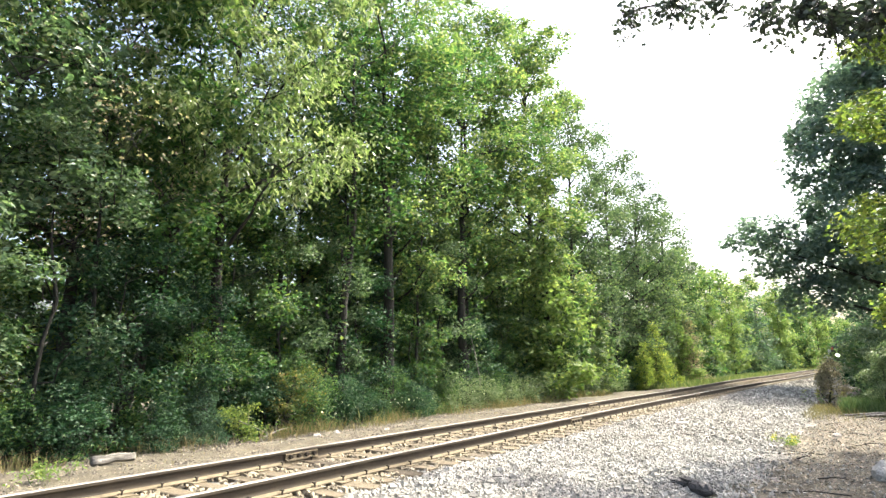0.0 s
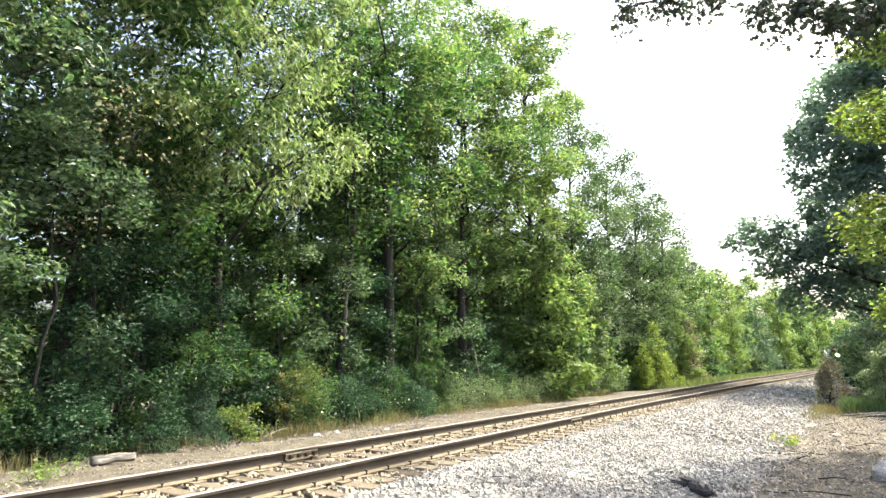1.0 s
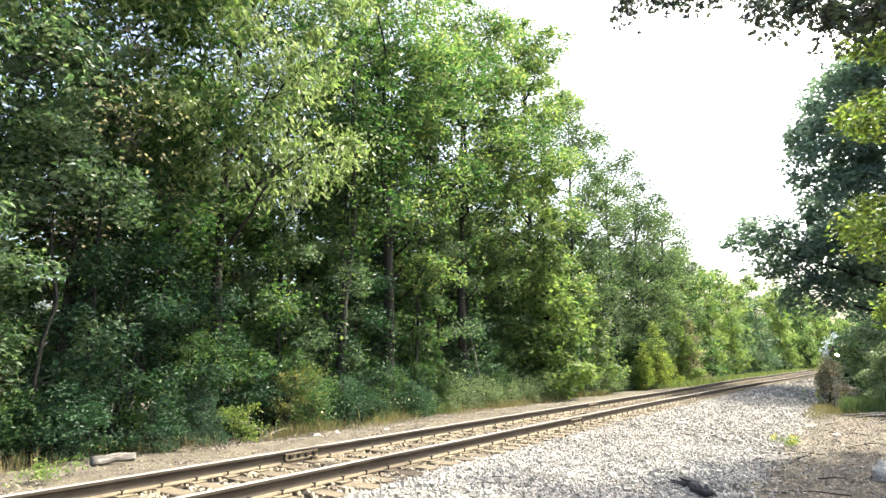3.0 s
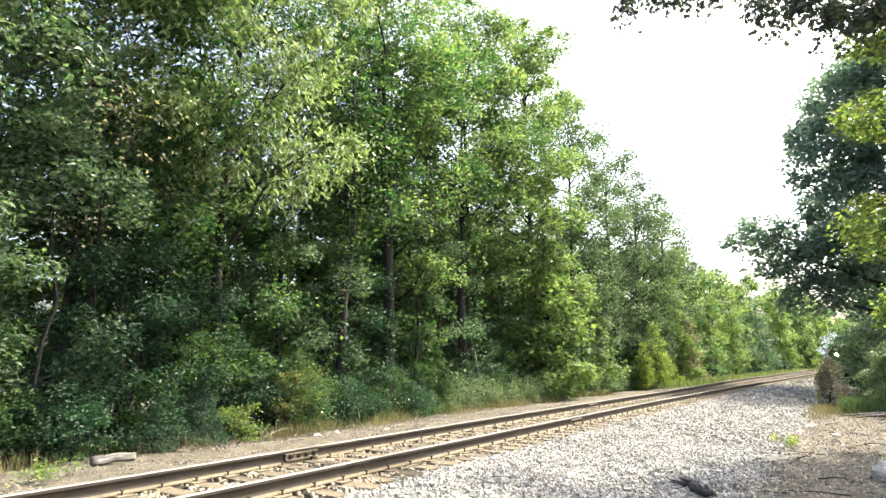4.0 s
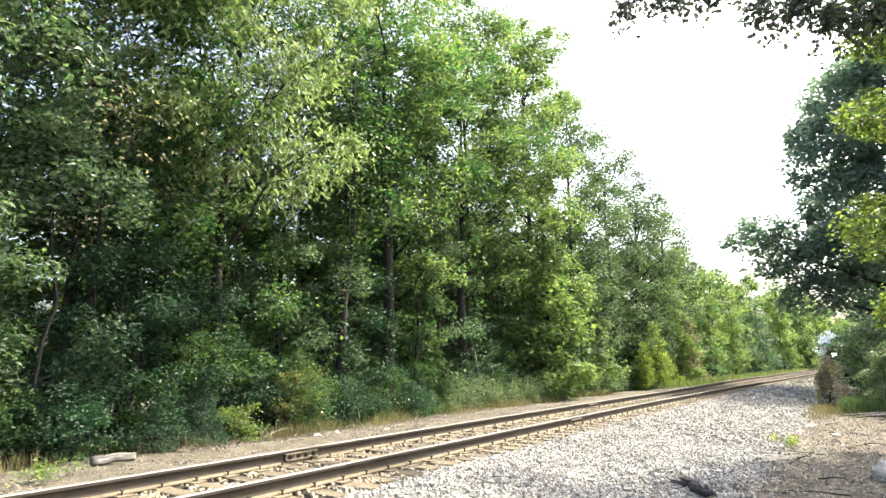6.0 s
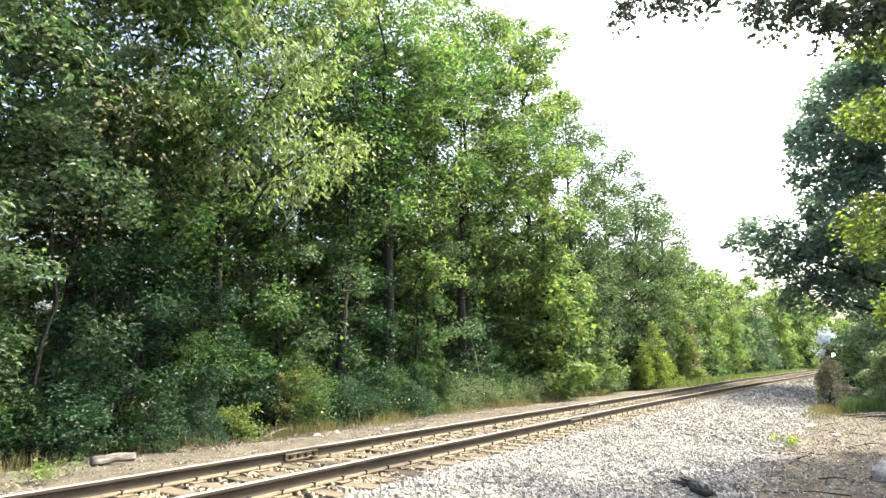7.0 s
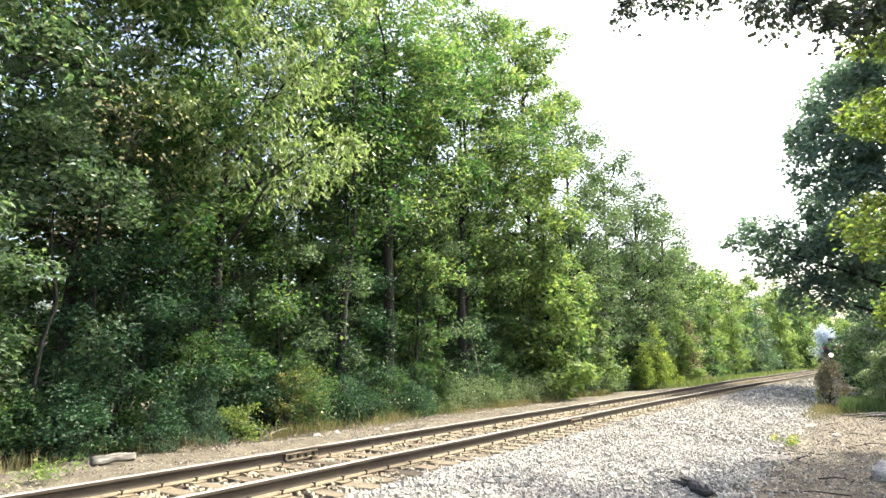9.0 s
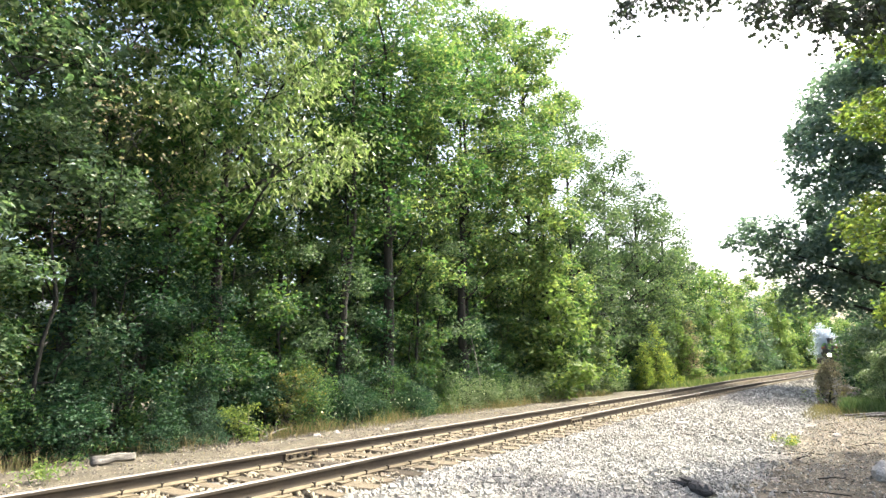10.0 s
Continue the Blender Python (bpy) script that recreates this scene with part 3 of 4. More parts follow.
edge_tree(-8.6, 3.2, 15.0, 3.4, 3.8, LEAF_DULL, 0.142, 36000, lobes=26, label="tall dull grey-green tree at the edge of the woods")
edge_tree(-9.4, 6.6, 15.5, 4.0, 3.7, LEAF_OAK, 0.148, 33000, lobes=26)
edge_tree(-7.5, 9.2, 15.5, 5.6, 3.9, LEAF_LIGHT, 0.18, 27000, lobes=24, wide=0.36, droop=1.0, clump=0.5, label="tall tree with long pale hanging leaves in the sun")
edge_tree(-9.4, 12.8, 16.5, 4.4, 3.3, LEAF_OAK, 0.125, 29000, lobes=26, trunk_r=0.1)
edge_tree(-8.6, 17.2, 18.0, 4.0, 3.5, LEAF_MAPLE, 0.155, 37000, lobes=30)
edge_tree(-8.6, 22.2, 19.3, 4.0, 3.3, LEAF_MAPLE, 0.165, 37000, lobes=30)
edge_tree(-7.7, 26.8, 19.8, 4.0, 3.4, LEAF_MAPLE, 0.175, 36000, lobes=30)
edge_tree(-7.5, 31.8, 17.6, 2.0, 2.9, LEAF_GREY, 0.165, 22000, lobes=32, clump=0.55, layer=1.0, label="slender airy grey-green tree at the edge of the woods")
edge_tree(-7.2, 36.6, 16.0, 1.6, 2.5, LEAF_GREY, 0.165, 17000, lobes=30, clump=0.55, layer=1.0, label="slender airy grey-green tree at the edge of the woods")
edge_tree(-6.9, 40.9, 14.8, 1.6, 2.5, LEAF_GREY, 0.165, 17000, lobes=30, clump=0.55, layer=1.0, trunk_r=0.24, label="airy grey-green tree with a thick dark trunk")
edge_tree(-6.9, 46.5, 14.0, 1.2, 2.6, LEAF_GREY, 0.18, 13000, lobes=28, clump=0.6, layer=1.0, label="slender airy grey-green tree at the edge of the woods")
edge_tree(-7.6, 53.0, 12.0, 1.2, 2.7, LEAF_OAK, 0.2, 9000, clump=0.55)
woods(deep, [(-13.0 + rng.uniform(-1.2, 1.2), 8 + 3.6 * i, rng.uniform(0.68, 0.8), i % 3) for i in range(13)], "leafy broadleaf tree deeper in the woods", "trees deeper in the woods")
woods(deep, [(-16.0, 3.0, 0.95, 1), (-15.5, 6.6, 0.9, 2), (-15.0, 0.0, 1.0, 0)], "leafy broadleaf tree behind the half-dead tree", "trees deeper in the woods")
woods(deep, [(-19 + rng.uniform(-2, 2), 7 + 5.4 * i, rng.uniform(0.65, 0.8), (i + 1) % 3) for i in range(9)], "broadleaf tree at the back of the woods", "trees at the back of the woods")
woods(distant, [(-9 + rng.uniform(-0.8, 0.8), 47 + 5.0 * i, rng.uniform(0.6, 0.86), (i * 2) % 3) for i in range(21)], "green tree along the bend of the track", "distant trees")
row = [(-5.8, 44.6, 1.0, 0), (-5.8, 53.2, 1.07, 2), (-5.8, 60.6, 1.15, 0), (-5.6, 69.8, 1.06, 3), (-6.0, 82.0, 1.38, 2), (-5.8, 93.0, 1.2, 1), (-6.0, 103, 1.4, 0), (-6.0, 109, 1.5, 4),
       (-7.8, 41.5, 0.9, 4), (-7.8, 49.0, 1.1, 4), (-7.8, 57.0, 1.15, 1), (-7.4, 66.0, 1.15, 3), (-7.8, 75.5, 1.35, 4), (-7.8, 88.0, 1.5, 1), (-7.5, 98.0, 1.5, 4)]
woods(young, row, "young leafy tree in sunlight beside the track", "young trees along the track")
woods(sapling, [((-7.0 if i < 7 else -7.6) + rng.uniform(-0.6, 0.4), 3.4 + 1.55 * i, rng.uniform(0.7, 1.05), (i * 2 + i // 3) % 3) for i in range(15)], "slender green sapling in the shade of the woods", "saplings in the woods")
woods(sapling, [(-9.8 + rng.uniform(-0.6, 0.6), 6.0 + 2.1 * i, rng.uniform(1.15, 1.6), (0, 2, 1)[i % 3]) for i in range(15)], "taller sapling filling the shade of the woods", "taller saplings in the woods")
# yellow and lime leaves stand in for sunlight reaching the clearing
woods(young, [(-14.5 + rng.uniform(-1.6, 1.6), 6.5 + 3.4 * i, rng.uniform(0.7, 1.0), (5, 2, 5)[i % 3]) for i in range(7)], "yellow-green sapling in a clearing of the woods", "saplings in the clearing")
rows = [(-5.6 - 0.5 * math.exp(-((y - 5.3) / 0.9) ** 2) - 0.55 * math.exp(-((y - 8.7) / 1.5) ** 2) - 0.8 * min(1, max(0, (y - 4) / 8)) - 0.7 * min(1, max(0, (y - 15) / 5)) + 1.2 * min(1, max(0, (y - 30) / 8)) + rng.uniform(-0.7, 0.4), y, rng.uniform(0.65, 1.15), i % 4) for i, y in enumerate(np.arange(2.2, 40, 0.88))]
woods(bush, rows, "dense green shrub at the foot of the woods", "shrubs along the track", "shrub", "shrub")
woods(bush, [(-7.4 + rng.uniform(-0.8, 0.5), 3.6 + 1.7 * i, rng.uniform(0.8, 1.2), (i * 3 + 1) % 4) for i in range(14)], "tall green shrub between the tree trunks", "shrubs between the trunks", "shrub", "shrub")
woods(far_bush, [(-6.6 + rng.uniform(-0.7, 0.7), 41 + 3.2 * i, rng.uniform(1.0, 1.6), (i * 2 + 2) % 3) for i in range(20)], "green shrub under the trees along the bend", "shrubs along the bend", "shrub", "shrub")

# these stand in shade; the lime colour imitates sunlit patches
woods(young, [(-12.2, 2.6, 0.9, 5), (-12.4, 4.6, 0.85, 5), (-11.8, 7.4, 0.6, 5)], "yellow-green sapling lit in a clearing behind the trunks", "saplings in the clearing")
woods(young, [(-6.8, 24.4, 0.9, 1), (-6.5, 26.8, 1.1, 4), (-6.4, 30.6, 1.0, 1)], "leafy sapling at the sunny edge of the woods", "sunny saplings")
# added tree whose yellow leaves imitate the sunlit lower crown behind it
woods(young, [(-6.3, 25.6, 1.4, 0)], "taller yellow-green tree catching the sun", "")
woods(young, [(-5.2, 37.8, 0.66, 5), (-5.3, 35.8, 0.45, 5)], "bright yellow-green sapling beside the track", "bright saplings")
pale = broadleaf(rng, 4.2, 0.05, crown_lobes(rng, 4.2, 0.5, 1.5, 8), 4600, LEAF_PALE, 0.13, clump=0.26, slim=True)
woods([pale], [(-6.5, 28.5, 1.0, 0), (-6.3, 30.4, 0.8, 0)], "shrub with pale grey-green leaves at the woods edge", "pale shrubs", "shrub", "shrub")
lobes = [(np.array([0.45 * math.cos(a * 1.9), 0.45 * math.sin(a * 1.9), 0.2 + 0.1 * a]), np.array([0.4, 0.4, 0.24])) for a in range(9)]
clump_plant = broadleaf(rng, 1.2, 0.012, lobes, 1700, LEAF_PALE, 0.085, clump=0.2, twigs=5, wide=0.3, droop=-0.2, slim=True)
woods([clump_plant], [(-6.15 + rng.uniform(-0.35, 0.3), 18.2 + 1.35 * i, rng.uniform(0.6, 1.05), 0) for i in range(14)], "clump of tall pale green weeds beside the woods", "weed clumps", "weed_clump", "weeds")
lobes = [(np.array([rng.normal(0, 0.9), rng.normal(0, 1.1), z]), np.array([0.9, 0.9, 0.7])) for z in np.linspace(4.2, 8.6, 9)]
plant_tree(pose(-7.1, 5.9, -0.5), *broadleaf(rng, 9.0, 0.06, lobes, 1100, LEAF_DRY, 0.08, twigs=18, slim=True), "half-dead tree with bare brown twigs", name="tree")
lobes = [(np.array([0.4 + rng.normal(0, 0.7), 1.2 + rng.normal(0, 0.9), z]), np.array([1.2, 1.2, 0.8])) for z in np.linspace(4.8, 9.5, 6)]
plant_tree(pose(-7.9, 7.0, -0.5), *broadleaf(rng, 9.5, 0.15, lobes, 5000, LEAF_OAK, 0.15, lean=(0.3, 1.5)), "leaning dark tree in the shade of the woods", name="tree")

for x, y, r, h in ((-7.1, 13.05, 0.16, 14.5), (-7.3, 15.6, 0.23, 15.5), (-6.8, 19.9, 0.22, 14.5), (-7.5, 14.1, 0.055, 11.0), (-7.4, 17.2, 0.065, 12.0)):
    lobes = [(np.array([rng.normal(0, 1.0), rng.normal(0, 1.0), z]), np.array([1.5, 1.5, 1.1])) for z in np.linspace(h * 0.58, h * 0.95, 5)]
    lobes += [(np.array([rng.normal(0, 0.25), rng.normal(0, 0.25), z]), np.array([0.5, 0.5, 0.6])) for z in np.linspace(1.4, h * 0.55, 7)]
    plant_tree(pose(x, y, soil_height(x, y), 0, 0, 0), *broadleaf(rng, h, r, lobes, 5600, LEAF_OAK, 0.16, lean=(rng.normal(0, 0.3), rng.normal(0, 0.3))), "straight dark trunk with a high green crown", "trunks at the woods edge")

lobes = [(np.array([0.3 * (1 - f) * math.cos(i * 2.4), 0.3 * (1 - f) * math.sin(i * 2.4), 0.15 + 1.5 * f]), np.array([0.42 * (1.08 - f)] * 2 + [0.22])) for i, f in enumerate(np.linspace(0, 1, 14))]
plant_tree(ground_pose(-6.0, 7.8), *broadleaf(rng, 1.75, 0.03, lobes, 5200, LEAF_CEDAR, 0.06, clump=0.13, twigs=3, wide=0.28, droop=-0.5, slim=True), "young bluish-green cedar at the foot of the woods", name="cedar_tree")
lobes = [(np.array([0.3 * math.cos(a), 0.3 * math.sin(a), 0.15 + 0.09 * a]), np.array([0.26, 0.26, 0.2])) for a in range(7)]
plant_tree(ground_pose(-5.75, 8.65), *broadleaf(rng, 0.9, 0.015, lobes, 1500, LEAF_GOLD, 0.06, clump=0.14, twigs=2, slim=True), "low yellowish-green bush on the sandy shoulder", name="shrub", category="shrub")
lobes = [(np.array([0.5 * math.cos(a * 1.7), 0.5 * math.sin(a * 1.7), 0.3 + 0.14 * a]), np.array([0.42, 0.42, 0.26])) for a in range(9)]
plant_tree(ground_pose(-6.3, 10.6), *broadleaf(rng, 1.7, 0.03, lobes, 2600, LEAF_RUSSET, 0.075, clump=0.18, twigs=4, slim=True), "shrub with yellowing and russet leaves", name="shrub", category="shrub")

n = 7000
u, y = rng.uniform(-34, -25, n), rng.uniform(2, 75, n)
z = rng.uniform(-0.5, 8.5, n) * rng.uniform(0.7, 1.0, n) + 0.8 * np.sin(y * 0.5)
far_woods = new("far_woods", mesh_of("far_woods", *leaves_at(rng, np.stack([u + rail_x(y), y, np.maximum(z, -0.5)], 1), 0.75), [LEAF_OAK]))
tagged(far_woods, "dense green foliage closing the woods", "woods", kind="stuff")

# ---- trees on the near side ----
rng = np.random.default_rng(31)
lobes = [(np.array([-6.9, -2.0, 9.4]), np.array([1.7, 1.8, 1.2])), (np.array([-5.2, -1.5, 8.0]), np.array([2.2, 2.4, 1.5])), (np.array([-4.2, -1, 5.8]), np.array([2.0, 2.2, 1.5]))] + crown_lobes(rng, 20.0, 5.4, 5.6, 24)
big = plant_tree(ground_pose(8.5, 42), *broadleaf(rng, 20.0, 0.36, lobes, 46000, LEAF_HAZY, 0.33, twigs=6, layer=0.8, clump=0.8), "large dark oak leaning over the ballast", name="oak_tree")
shade_tree = broadleaf(rng, 12, 0.2, crown_lobes(rng, 12, 1.0, 3.6, 13), 7500, LEAF_BLUE, 0.32, clump=0.7)
woods([shade_tree], [(8.4, 49, 0.95, 0), (6.4, 55, 0.9, 0), (5.7, 62, 0.95, 0), (5.4, 73, 1.0, 0), (5.6, 88, 1.0, 0), (5, 104, 1.2, 0), (5.5, 96, 1.1, 0), (6, 118, 1.2, 0), (11, 38, 1.2, 0), (12, 50, 1.3, 0)], "dark shaded tree on the near side of the track", "near side trees")
lobes = crown_lobes(rng, 9.6, 1.6, 2.2, 13)
gold = plant_tree(ground_pose(7.7, 15.3), *broadleaf(rng, 9.6, 0.13, lobes, 24000, LEAF_GOLD, 0.13, clump=0.34), "yellow-green tree with sunlit hanging leaves", name="tree")
woods(far_bush, [(5.9, 28.5, 0.8, 0), (6.6, 27.5, 1.1, 1), (7.6, 27.0, 1.2, 2), (6.6, 31, 1.4, 0), (7.6, 31, 1.5, 1), (6.6, 37, 1.5, 2), (7.2, 23.5, 0.9, 1), (6.6, 43, 1.5, 0), (5.0, 45, 1.8, 1), (4.4, 52, 1.8, 0), (3.7, 60, 1.8, 2), (3.6, 68, 1.7, 0)], "green shrub on the near side of the ballast", "near side shrubs", "shrub", "shrub")

woods([pale], [(6.0, 25.6, 0.5, 0), (6.6, 26.2, 0.65, 0), (5.9, 33.0, 0.8, 0)], "pale-leaved shrub under the near side trees", "pale shrubs", "shrub", "shrub")

# a dry brown bush beside the ballast
lobes = [(np.array([d * math.cos(a * 2.1), d * math.sin(a * 2.1), z]), np.array([0.3, 0.3, 0.34])) for a, d, z in zip(range(11), (0.3, 0.4, 0.35, 0.45, 0.3, 0.42, 0.2, 0.35, 0.15, 0.3, 0.05), (0.4, 0.5, 0.75, 0.85, 0.95, 1.1, 1.25, 1.35, 1.5, 1.6, 1.85))]
plant_tree(ground_pose(4.55, 28.3) @ Matrix.Scale(0.92, 4), *broadleaf(rng, 2.2, 0.05, lobes, 5200, LEAF_DRY, 0.085, clump=0.2, twigs=9, wide=0.35), "dry brown bush beside the ballast", name="dry_bush", category="bush")
plant_tree(pose(-3.9, 45.2, -0.38), *broadleaf(rng, 4.6, 0.06, cone_lobes(rng, 4.6, 0.3, 1.1, 13), 4200, LEAF_DRY, 0.12, clump=0.4, twigs=9, wide=0.35), "thin brownish young tree beside the track", name="tree")

# the tree whose branch hangs over the view; its trunk stands beside the camera
rng = np.random.default_rng(41)
OVER = Vector((12.0, 13.2, soil_height(12.0, 13.2)))
over = thing("overhanging_tree", Matrix.Translation(OVER), "tree with a dark leafy branch hanging over the clearing", "tree")
v, f = tube(wander(rng, np.array([0, 0, -0.3]), np.array([0.3, 0, 11.5]), 9, 0.05), np.linspace(0.28, 0.12, 9), 9)
child("trunk", mesh_of("trunk", v, f, [BARK], smooth=True), over)
v, f = leaves_at(rng, np.concatenate([c + rng.normal(0, 1, (900, 3)) * [0.9, 0.9, 0.5] for c in rng.normal(0, 1, (9, 3)) * [1.1, 1.3, 1.0] + [1.6, 0.2, 9.6]]), 0.16)
child("crown", mesh_of("crown", v, f, [LEAF_OAK]), over)
ROOT = Vector((0.1, 0, 8.6))
branch_parts = []


def hanging_branch(tip, clusters, n, spread):
    """A limb with drooping leafy twigs; clusters and tip in the world."""
    o = np.array(OVER + ROOT)
    limb = wander(rng, np.zeros(3), np.array(tip) - o, 10, 0.06)
    bits = [tube(limb, np.linspace(0.11, 0.018, 10), 6)]
    pts = []
    for c in clusters:
        c = np.array(c) - o
        near = limb[np.argmin(np.linalg.norm(limb - c, axis=1))]
        for _ in range(7):
            e = c + rng.normal(0, 1, 3) * [spread, spread * 1.6, spread * 0.75]
            tw = wander(rng, near, e, 5, 0.04)
            bits.append(tube(tw, np.linspace(0.02, 0.006, 5), 4))
            pts.append(tw[rng.integers(1, 5, n // 7)] + rng.normal(0, 0.12, (n // 7, 3)))
    v, f = join(bits)
    b = child("branch", mesh_of("branch", v, f, [BARK], smooth=True), over)
    b.location = ROOT
    # darker leaf than the crown's, for leaves seen against the light
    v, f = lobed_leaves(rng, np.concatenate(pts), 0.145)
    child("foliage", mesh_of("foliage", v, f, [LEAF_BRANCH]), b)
    branch_parts.append(b)


hanging_branch((1.92, 12.96, 9.29), [(2.00, 12.96, 9.00), (2.32, 12.96, 9.10), (2.73, 13.12, 8.94), (3.29, 12.96, 8.78), (3.54, 12.96, 8.65), (3.81, 12.80, 8.61)], 91, 0.21)
hanging_branch((4.75, 13.28, 8.65), [(4.72, 12.96, 8.16), (4.95, 12.96, 7.92), (5.21, 12.96, 7.80), (5.43, 13.12, 7.90), (5.56, 12.96, 7.84)], 112, 0.19)
hanging_branch((5.81, 13.61, 8.24), [(5.97, 12.96, 7.76), (6.18, 13.12, 7.59), (6.37, 12.96, 7.43), (6.57, 12.96, 7.51), (5.76, 12.96, 7.27), (6.24, 12.96, 7.03), (6.70, 13.28, 7.27), (7.02, 13.28, 7.51)], 119, 0.20)


# ---- grass, weeds and litter ----
def blades(rng, pts, h, w=0.006, lean=0.3):
    n = len(pts)
    a = rng.uniform(0, 2 * math.pi, n)
    side = np.stack([np.cos(a), np.sin(a), np.zeros(n)], 1) * w * rng.uniform(0.6, 1.4, (n, 1))
    H = (h * rng.uniform(0.5, 1.2, n))[:, None]
    tip = pts + np.concatenate([rng.normal(0, lean, (n, 2)), np.ones((n, 1))], 1) * H
    mid = pts + (tip - pts) * [0.35, 0.35, 0.6]
    v = np.stack([pts - side, pts + side, mid + side * 0.8, tip, mid - side * 0.8], 1)
    return v.reshape(-1, 3), np.arange(5 * n).reshape(n, 5)


def turf(name, n, u0, u1, y0, y1, h, mat, label, patchy=True, w=0.006):
    u, y = rng.uniform(u0, u1, n), rng.uniform(y0, y1, n)
    if patchy:
        keep = np.sin(u * 2.3 + 1.7 * np.sin(y * 0.7)) + np.sin(y * 1.9 + u) + rng.normal(0, 0.7, n) > 0.1
        u, y = u[keep], y[keep]
    x = u + rail_x(y)
    z = ground_z(u, y) + wavy(x, y) - 0.03
    v, f = blades(rng, np.stack([x, y, z], 1), h, w)
    return tagged(new(name, mesh_of(name, v, f, [mat])), label, "grass", kind="stuff")


rng = np.random.default_rng(51)
turf("dry_grass", 11000, -6.6, -5.0, 3, 30, 0.34, DRY_GRASS, "tan dry grass along the edge of the woods", w=0.0035)
def leafy_weeds(name, n, u0, u1, y0, y1, h, leaf, mat, label):
    """Stalks with small leaves all the way up."""
    u, y = rng.uniform(u0, u1, n), rng.uniform(y0, y1, n)
    keep = np.sin(u * 2.1 + y * 0.8) + np.sin(y * 1.3) + rng.normal(0, 0.6, n) > -0.2
    u, y = u[keep], y[keep]
    x = u + rail_x(y)
    foot = np.stack([x, y, ground_z(u, y) - 0.03], 1)
    H = h * rng.uniform(0.5, 1.25, len(u))
    bits = [blades(rng, foot, h * 0.9, 0.005, 0.12)]
    k = rng.integers(0, len(u), len(u) * 26)
    f = rng.uniform(0.1, 1.0, len(k)) ** 0.8
    pts = foot[k] + np.stack([rng.normal(0, 0.06, len(k)), rng.normal(0, 0.06, len(k)), f * H[k]], 1)
    tagged(new(name, mesh_of(name, *leaves_at(rng, pts, leaf, 0.4, 0.1, 0.5), [mat])), label, "weeds", kind="stuff")
    v, f = bits[0]
    tagged(new("weed_stalks", mesh_of("weed_stalks", v, f, [GRASS])), "thin stalks of the weeds", "weeds", kind="stuff")


leafy_weeds("tall_weeds", 620, -7.8, -5.7, 16, 38, 0.8, 0.085, LEAF_PALE, "tall pale green weeds at the edge of the woods")
leafy_weeds("low_weeds", 150, -6.6, -5.4, 5, 18, 0.35, 0.06, LEAF_OAK, "low green weeds at the foot of the shrubs")
n = 140
u, y = rng.uniform(-6.9, -5.5, n), rng.choice([11.5, 14.5, 19.0, 24.0], n) + rng.normal(0, 0.7, n)
x = u + rail_x(y)
tagged(new("white_flowers", mesh_of("white_flowers", *leaves_at(rng, np.stack([x, y, ground_z(u, y) + rng.uniform(0.3, 0.65, n)], 1), 0.055, 0.9, 0.0, 0.6), [WHITE_FLOWER])), "small white flowers among the weeds", "wildflower", kind="stuff")
turf("weeds", 5000, -7.2, -5.8, 12, 34, 0.5, GRASS, "green and yellowing weeds along the woods")
turf("meadow_grass", 20000, -6.2, -2.7, 36, 90, 0.45, MEADOW, "bright yellowish-green grass beside the far rail", w=0.02)
turf("tall_grass", 12000, 4.7, 8.0, 24.5, 29, 0.5, GREEN_GRASS, "tall green grass under the near side trees", patchy=False, w=0.006)
turf("dry_grass", 2600, 3.8, 5.4, 22, 30, 0.28, DRY_GRASS, "tan dry grass at the edge of the ballast")
turf("sparse_grass", 900, -4.6, -2.4, 2, 24, 0.12, DRY_GRASS, "sparse dry grass on the sandy shoulder", w=0.003)
n = 24000
u, y = rng.uniform(3.5, 9, n), rng.uniform(7, 28, n)
keep = rng.uniform(0, 1, n) < np.clip((u - 3.2) * 0.7, 0, 1)
u, y = u[keep], y[keep]
x = u + rail_x(y)
v, f = leaves_at(rng, np.stack([x, y, ground_z(u, y) + wavy(x, y) - 0.008], 1), 0.055, 0.6, -0.05, 0.95)
LITTER = rough_surface("fallen_leaf", [(0.3, (0.28, 0.225, 0.16)), (0.7, (0.52, 0.44, 0.335))], 9, 60, 0.9, 0.2, 0.01, vary=0.6, island=True)
tagged(new("leaf_litter", mesh_of("leaf_litter", v, f, [LITTER])), "brown fallen leaves on bare soil", "leaf litter", kind="stuff")
u, y = rng.uniform(-6.2, -2.3, 5200), rng.uniform(3, 24, 5200)
x = u + rail_x(y)
v, f = leaves_at(rng, np.stack([x, y, ground_z(u, y) + wavy(x, y) * np.clip((np.abs(u + 0.75) - 1.4) * 0.6, 0.05, 1.0) + 0.008], 1), 0.045, 0.6, -0.05, 0.95)
tagged(new("leaf_litter", mesh_of("leaf_litter", v, f, [LITTER])), "dry leaf bits strewn on the sandy shoulder", "leaf litter", kind="stuff")

for i in range(46):
    x, y = rng.uniform(4.2, 8.5), rng.uniform(8, 27)
    L, a = rng.uniform(0.25, 0.9), rng.uniform(-0.9, 0.9) + (math.pi if i % 2 else 0)
    p = wander(rng, np.zeros(3), np.array([math.cos(a) * L, math.sin(a) * L, rng.uniform(0, 0.05)]), 6, 0.02)
    st = new("stick", mesh_of("stick", *tube(p, np.linspace(0.011, 0.004, 6), 5), [BARK], smooth=True))
    st.location = (x, y, soil_height(x, y) - 0.012)
    tagged(st, "thin dark fallen twig on bare soil", "stick", "fallen twigs")

